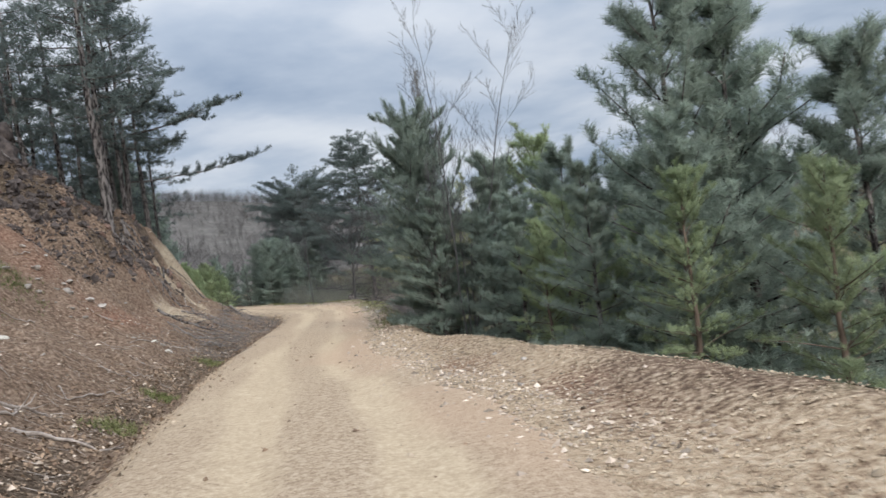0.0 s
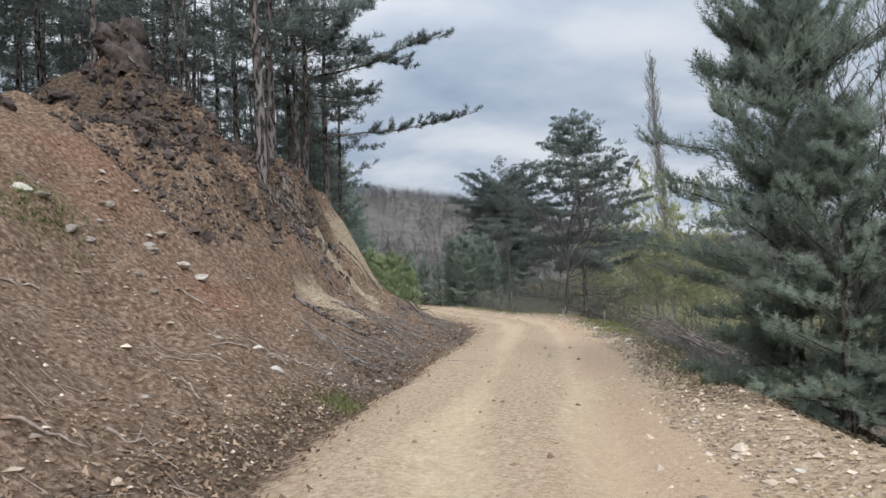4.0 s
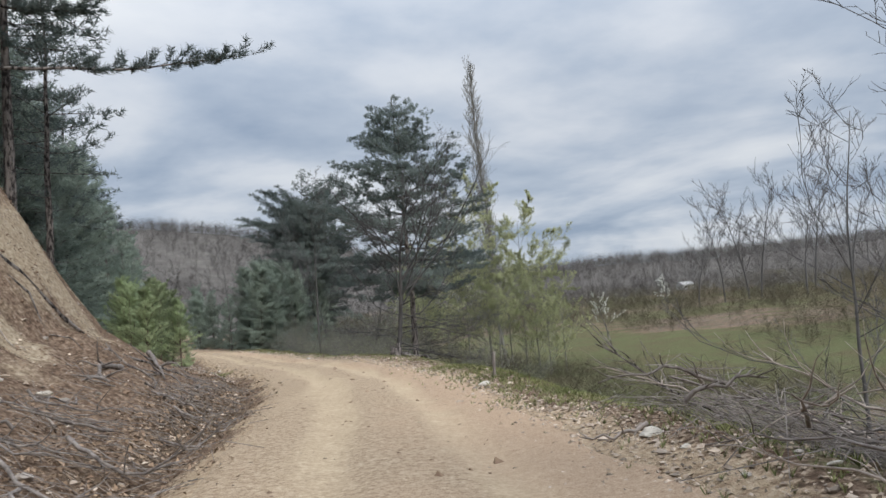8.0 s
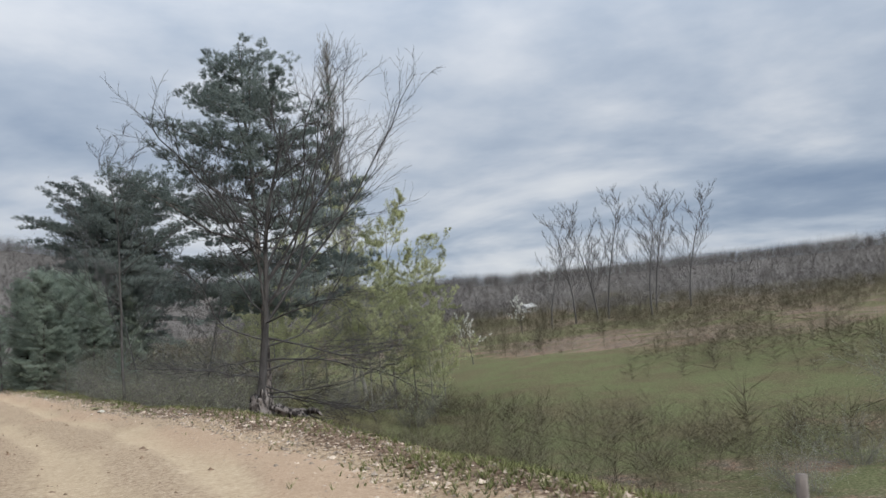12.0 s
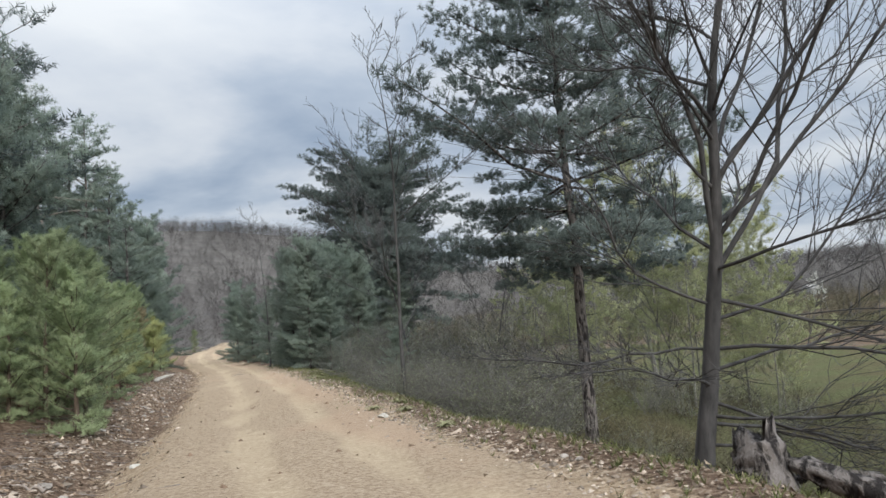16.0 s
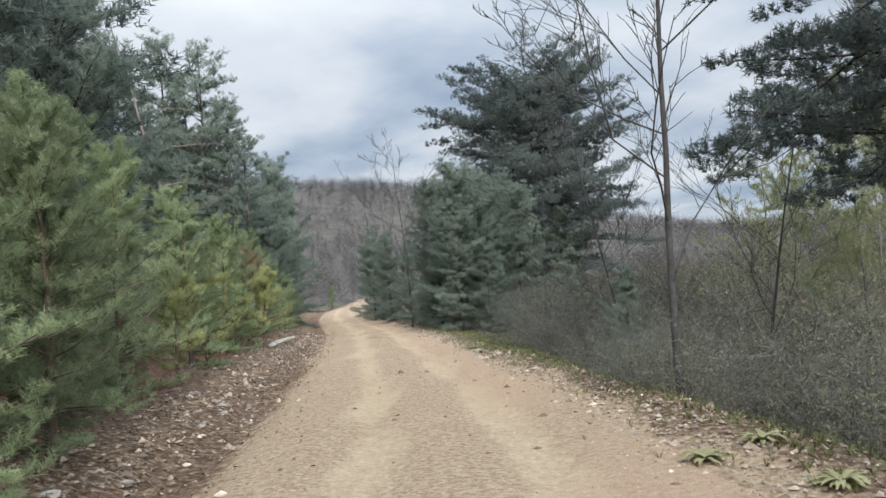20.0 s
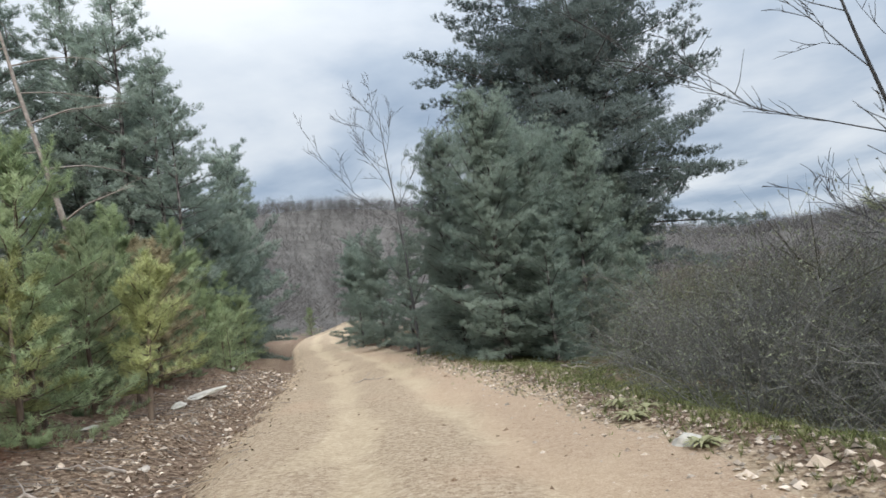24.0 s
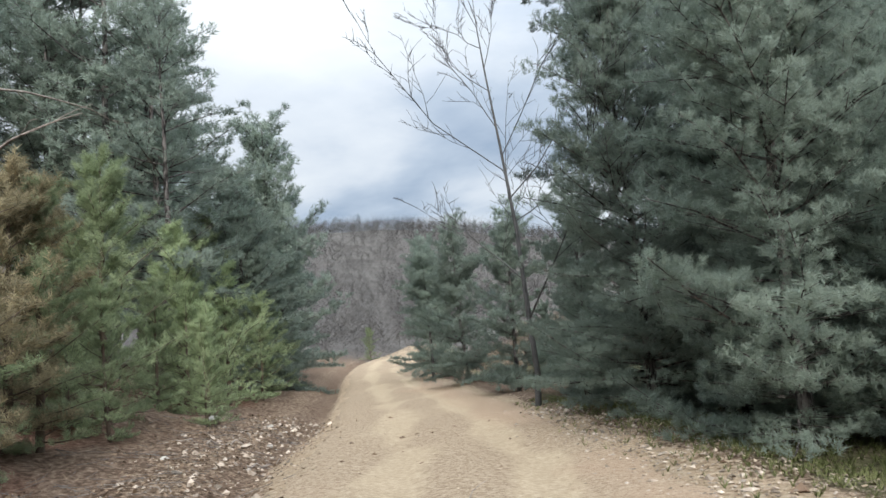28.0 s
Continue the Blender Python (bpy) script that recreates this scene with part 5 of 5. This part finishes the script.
flakes("verge_leaves", 20000, 504, "dry_leaf", lambda r, n: (r.uniform(24, 112, n), 3.5 + 0.6 * r.normal(size=n)), 0.028, "dry fallen leaves along the verge", 0.6)
flakes("left_leaves", 20000, 505, "litter", lambda r, n: (r.uniform(56, 112, n), -4.1 + 0.9 * r.normal(size=n)), 0.032, "dry fallen leaves below the young pines", 0.6)
pebbles("road_gravel", 30000, 511, "road_grit", lambda r, n: (r.uniform(2, 110, n), r.normal(size=n) * 1.7), 0.014, "small loose stones on the track", 0.5, 0.4)
pebbles("road_clods", 800, 517, "clod", lambda r, n: (r.uniform(2, 112, n), r.normal(size=n) * 1.5), 0.03, "dark clods of earth on the track")
pebbles("verge_gravel", 11000, 512, "gravel", lambda r, n: (r.uniform(6, 110, n), 2.7 + 0.55 * r.normal(size=n)), 0.022, "loose gravel along the edge of the track")
pebbles("apron_gravel", 12000, 518, "road_grit", lambda r, n: (r.uniform(2, 29, n), 2.1 + 3.4 * r.uniform(0, 1, n)), 0.012, "loose gravel on the wide verge")
pebbles("ditch_rubble", 2600, 513, "gravel", lambda r, n: (r.uniform(55, 112, n), -3.9 + 0.6 * r.normal(size=n)), 0.035, "broken stone rubble along the ditch")
pebbles("bank_rubble", 2200, 514, "gravel", lambda r, n: (r.uniform(4, 52, n), -3.3 - 7.5 * r.uniform(0, 1, n) ** 1.5), 0.028, "small stones in the soil of the bank")


def sticks(name, count, seed, matname, region, length, thick, pile, label):
    """Thin broken twigs lying criss-cross."""
    r = np.random.default_rng(seed)
    y, d = region(r, count)
    x = centre(y) + d / (1 - 0.09 * smooth(45, 65, y))
    a, ln = r.uniform(0, 6.28, count), length * np.exp(r.normal(size=count) * 0.45)
    lift = np.abs(r.normal(size=count)) * pile
    ends = []
    for sd in (-0.5, 0.5):
        ex, ey = x + np.cos(a) * ln * sd, y + np.sin(a) * ln * sd
        ends.append(np.stack([ex, ey, height(ex, ey) + 0.02 + lift + r.normal(size=count) * pile * 0.4], 1))
    v = np.empty((count, 6, 3))
    for k in range(3):
        off = np.array([math.cos(2.1 * k), math.sin(2.1 * k) * 0.7, math.sin(2.1 * k)]) * thick
        v[:, k], v[:, 3 + k] = ends[0] + off * r.uniform(0.5, 1.2, (count, 1)), ends[1] + off * 0.45
    f = np.array([(0, 1, 4), (0, 4, 3), (1, 2, 5), (1, 5, 4), (2, 0, 3), (2, 3, 5)])
    f = (f[None] + 6 * np.arange(count)[:, None, None]).reshape(-1, 3)
    return tagged(new(name, mesh_of(name, v.reshape(-1, 3), f, matname)), label, "twigs", kind="stuff")


sticks("ditch_twigs", 800, 531, "stump_wood", lambda r, n: (r.uniform(26, 51, n), -4.0 + 0.75 * r.normal(size=n)), 0.5, 0.007, 0.12, "dark brushwood twigs heaped in the ditch")
sticks("heap_twigs", 1500, 532, "stump_wood", lambda r, n: (34.8 + 2.2 * r.normal(size=n), 4.7 + 0.6 * r.normal(size=n)), 0.6, 0.007, 0.25, "grey twigs of the brush heap")
sticks("bank_twigs", 1100, 533, "dead_wood", lambda r, n: (r.uniform(3, 50, n), -3.4 - 8 * r.uniform(0, 1, n) ** 1.4), 0.3, 0.006, 0.02, "bleached twigs strewn over the bank")
sticks("left_twigs", 1500, 534, "stump_wood", lambda r, n: (r.uniform(56, 110, n), -4.6 + 0.9 * r.normal(size=n)), 0.3, 0.006, 0.03, "broken twigs under the young pines")


def tufts_of(name, count, seed, region, tall_by, label, width=0.012):
    r = np.random.default_rng(seed)
    y, d = region(r, count)
    x = centre(y) + d / (1 - 0.09 * smooth(45, 65, y))
    at = np.stack([x, y, height(x, y)], 1)
    v, f = slivers(r, at, np.tile((0, 0, 1.0), (count, 1)), 7, tall_by, width, 35)
    return tagged(new(name, leaf_mesh(name, v, "grass", 0.0, 1.0, 0.3)), label, "grass", kind="stuff")


def clumps(spots, spread):
    def region(r, n):
        k = r.integers(0, len(spots), n)
        p = np.array(spots)[k]
        return p[:, 0] + r.normal(size=n) * spread, p[:, 1] + r.normal(size=n) * spread * 0.7
    return region


tufts_of("verge_grass", 3600, 521, lambda r, n: (r.uniform(26, 112, n), 3.6 + 0.5 * r.normal(size=n)), 0.12, "short spring grass on the verge")
tufts_of("shoulder_grass", 4200, 526, lambda r, n: (r.uniform(82, 112, n), 4.3 + 0.75 * r.normal(size=n)), 0.10, "short yellowish grass on the shoulder of the track")
tufts_of("post_grass", 1300, 522, lambda r, n: (r.uniform(40, 52, n), 3.6 + 0.7 * r.normal(size=n)), 0.12, "short spring grass round the post")
tufts_of("bank_grass", 1500, 523, clumps([(23, -10.6), (24.2, -11.2), (21.8, -9.8), (25.5, -9.8), (20, -9), (22, -12)], 0.7), 0.16, "yellow green grass on the bank")
tufts_of("ditch_grass", 500, 524, clumps([(18.1, -3.4), (13.5, -3.5), (26, -3.4), (62, -3.2)], 0.3), 0.16, "green grass clumps at the foot of the bank")

# ---- far woods on the hills ----


def far_woods(name, count, seed, matname, test, low, high, blades, label, near=110, far=520, breadth=0.27, stem=0.035):
    rng = np.random.default_rng(seed)
    pts = []
    while len(pts) < count:
        a, r = rng.uniform(-1.75, 1.3), math.sqrt(rng.uniform(near ** 2, far ** 2))
        x, y = -10 + r * math.sin(a), 60 + r * math.cos(a)
        if test(x, y, r):
            pts.append((x, y))
    pts = np.array(pts)
    z = height(pts[:, 0], pts[:, 1])
    vs = []
    for (x, y), zz in zip(pts, z):
        h = rng.uniform(low, high)
        k = blades
        part_up = rng.uniform(0.0, 1.0, k)[:, None]
        base = np.array([x, y, zz]) + np.array([0, 0, 1]) * h * part_up * 0.5
        tip = np.array([x, y, zz]) + np.concatenate([rng.normal(size=(k, 2)) * h * breadth, h * (0.22 + 0.78 * part_up) * rng.uniform(0.7, 1.05, (k, 1))], 1)
        base[0], tip[0] = (x, y, zz - 1), (x, y, zz + h * 0.9)
        w = rng.normal(size=(k, 3))
        w *= h * stem / 3 / np.linalg.norm(w, axis=1, keepdims=True)
        w[0] *= 0.7
        vs.append(np.stack([base - w, base + w, tip], 1))
    v = np.concatenate(vs).reshape(-1, 3)
    ob = new(name, leaf_mesh(name, v, matname, 0.0, 0.6, 0.6))
    tagged(ob, label, "woods", kind="stuff")


def on_hill(x, y, r):
    d = x - float(centre(y))
    return r > 125 + 50 * float(smooth(0, 30, d)) + 30 * float(wave(x, y, 40, 31))


def in_thicket(x, y, r):
    d = x - float(centre(y))
    return d > 9 and y > 34 and float(open_meadow(x, y)) < 0.4 + 0.57 * (float(wave(x, y, 9, 77)) > 0.12) and float(wave(x, y, 13, 51)) > -0.3 + 0.25 * float(smooth(35, 60, x)) - 0.6 * float(smooth(90, 160, r))


far_woods("near_woods", 6500, 74, "far_wood", on_hill, 3.5, 8, 36, "bare brown woods at the foot of the hills", 110, 235, 0.3, 0.009)
far_woods("far_woods", 12500, 71, "far_wood", on_hill, 6, 10, 26, "bare brown woods covering the far hillsides", 225, 430, 0.26, 0.012)
far_woods("ridge_woods", 5200, 75, "far_wood", on_hill, 6, 12, 44, "bare trees along the crest of the far hills", 400, 520, 0.26, 0.009)
far_woods("slope_saplings", 1300, 76, "thicket", lambda x, y, r: 9.5 < x - float(centre(y)) < 34 and 44 < y < 104, 1.0, 3.2, 34, "thin grey saplings and dead stalks on the slope below the track", 3, 60, 0.3, 0.008)
far_woods("valley_thicket", 5800, 72, "thicket", in_thicket, 1.4, 4.8, 54, "brown leafless thickets along the valley meadow", 25, 210, 0.40, 0.0095)
for x, y, s, a in ((-203, 462, 0.62, 0), (-209, 460, 0.74, 80), (-214, 464, 0.78, 170), (-219, 461, 0.7, 250), (-150, 478, 0.5, 40), (-120, 420, 0.45, 100), (-170, 400, 0.5, 300), (-60, 470, 0.5, 10)):
    again(tall[int(a) % 4], x, y, s, a)

house = tagged(new("house"), "small white house far across the valley", "house")
house.matrix_basis = pose(68, 250, float(height(68, 250)) - 1.0, 0, 0, 20) @ Matrix.Scale(0.45, 4)


def block(name, size, at, matname, parent, gable=0.0):
    x, y, z = (v / 2 for v in size)
    v = [(-x, -y, -z), (x, -y, -z), (x, y, -z), (-x, y, -z), (-x, -y, z), (x, -y, z), (x, y, z), (-x, y, z)]
    f = [(0, 3, 2, 1), (0, 1, 5, 4), (1, 2, 6, 5), (2, 3, 7, 6), (3, 0, 4, 7), (4, 5, 6, 7)]
    if gable:
        v += [(-x, 0, z + gable), (x, 0, z + gable)]
        f = f[:5] + [(4, 5, 9, 8), (6, 7, 8, 9), (4, 8, 7), (5, 6, 9)]
    ob = piece(name, mesh_of(name, v, f, matname), parent)
    ob.location = at
    return ob


block("wall", (9, 7, 5), (0, 0, 2.5), "white_wall", house)
block("roof", (9.8, 7.8, 0.3), (0, 0, 5.15), "white_wall", house, 2.0)
for k in range(3):
    win = block("window", (1.2, 0.1, 1.5), (-2.8 + 2.8 * k, -3.52, 3.4), "stone", house)
    block("pane", (0.9, 0.04, 1.2), (0, -0.06, 0), "rock_dark", win)
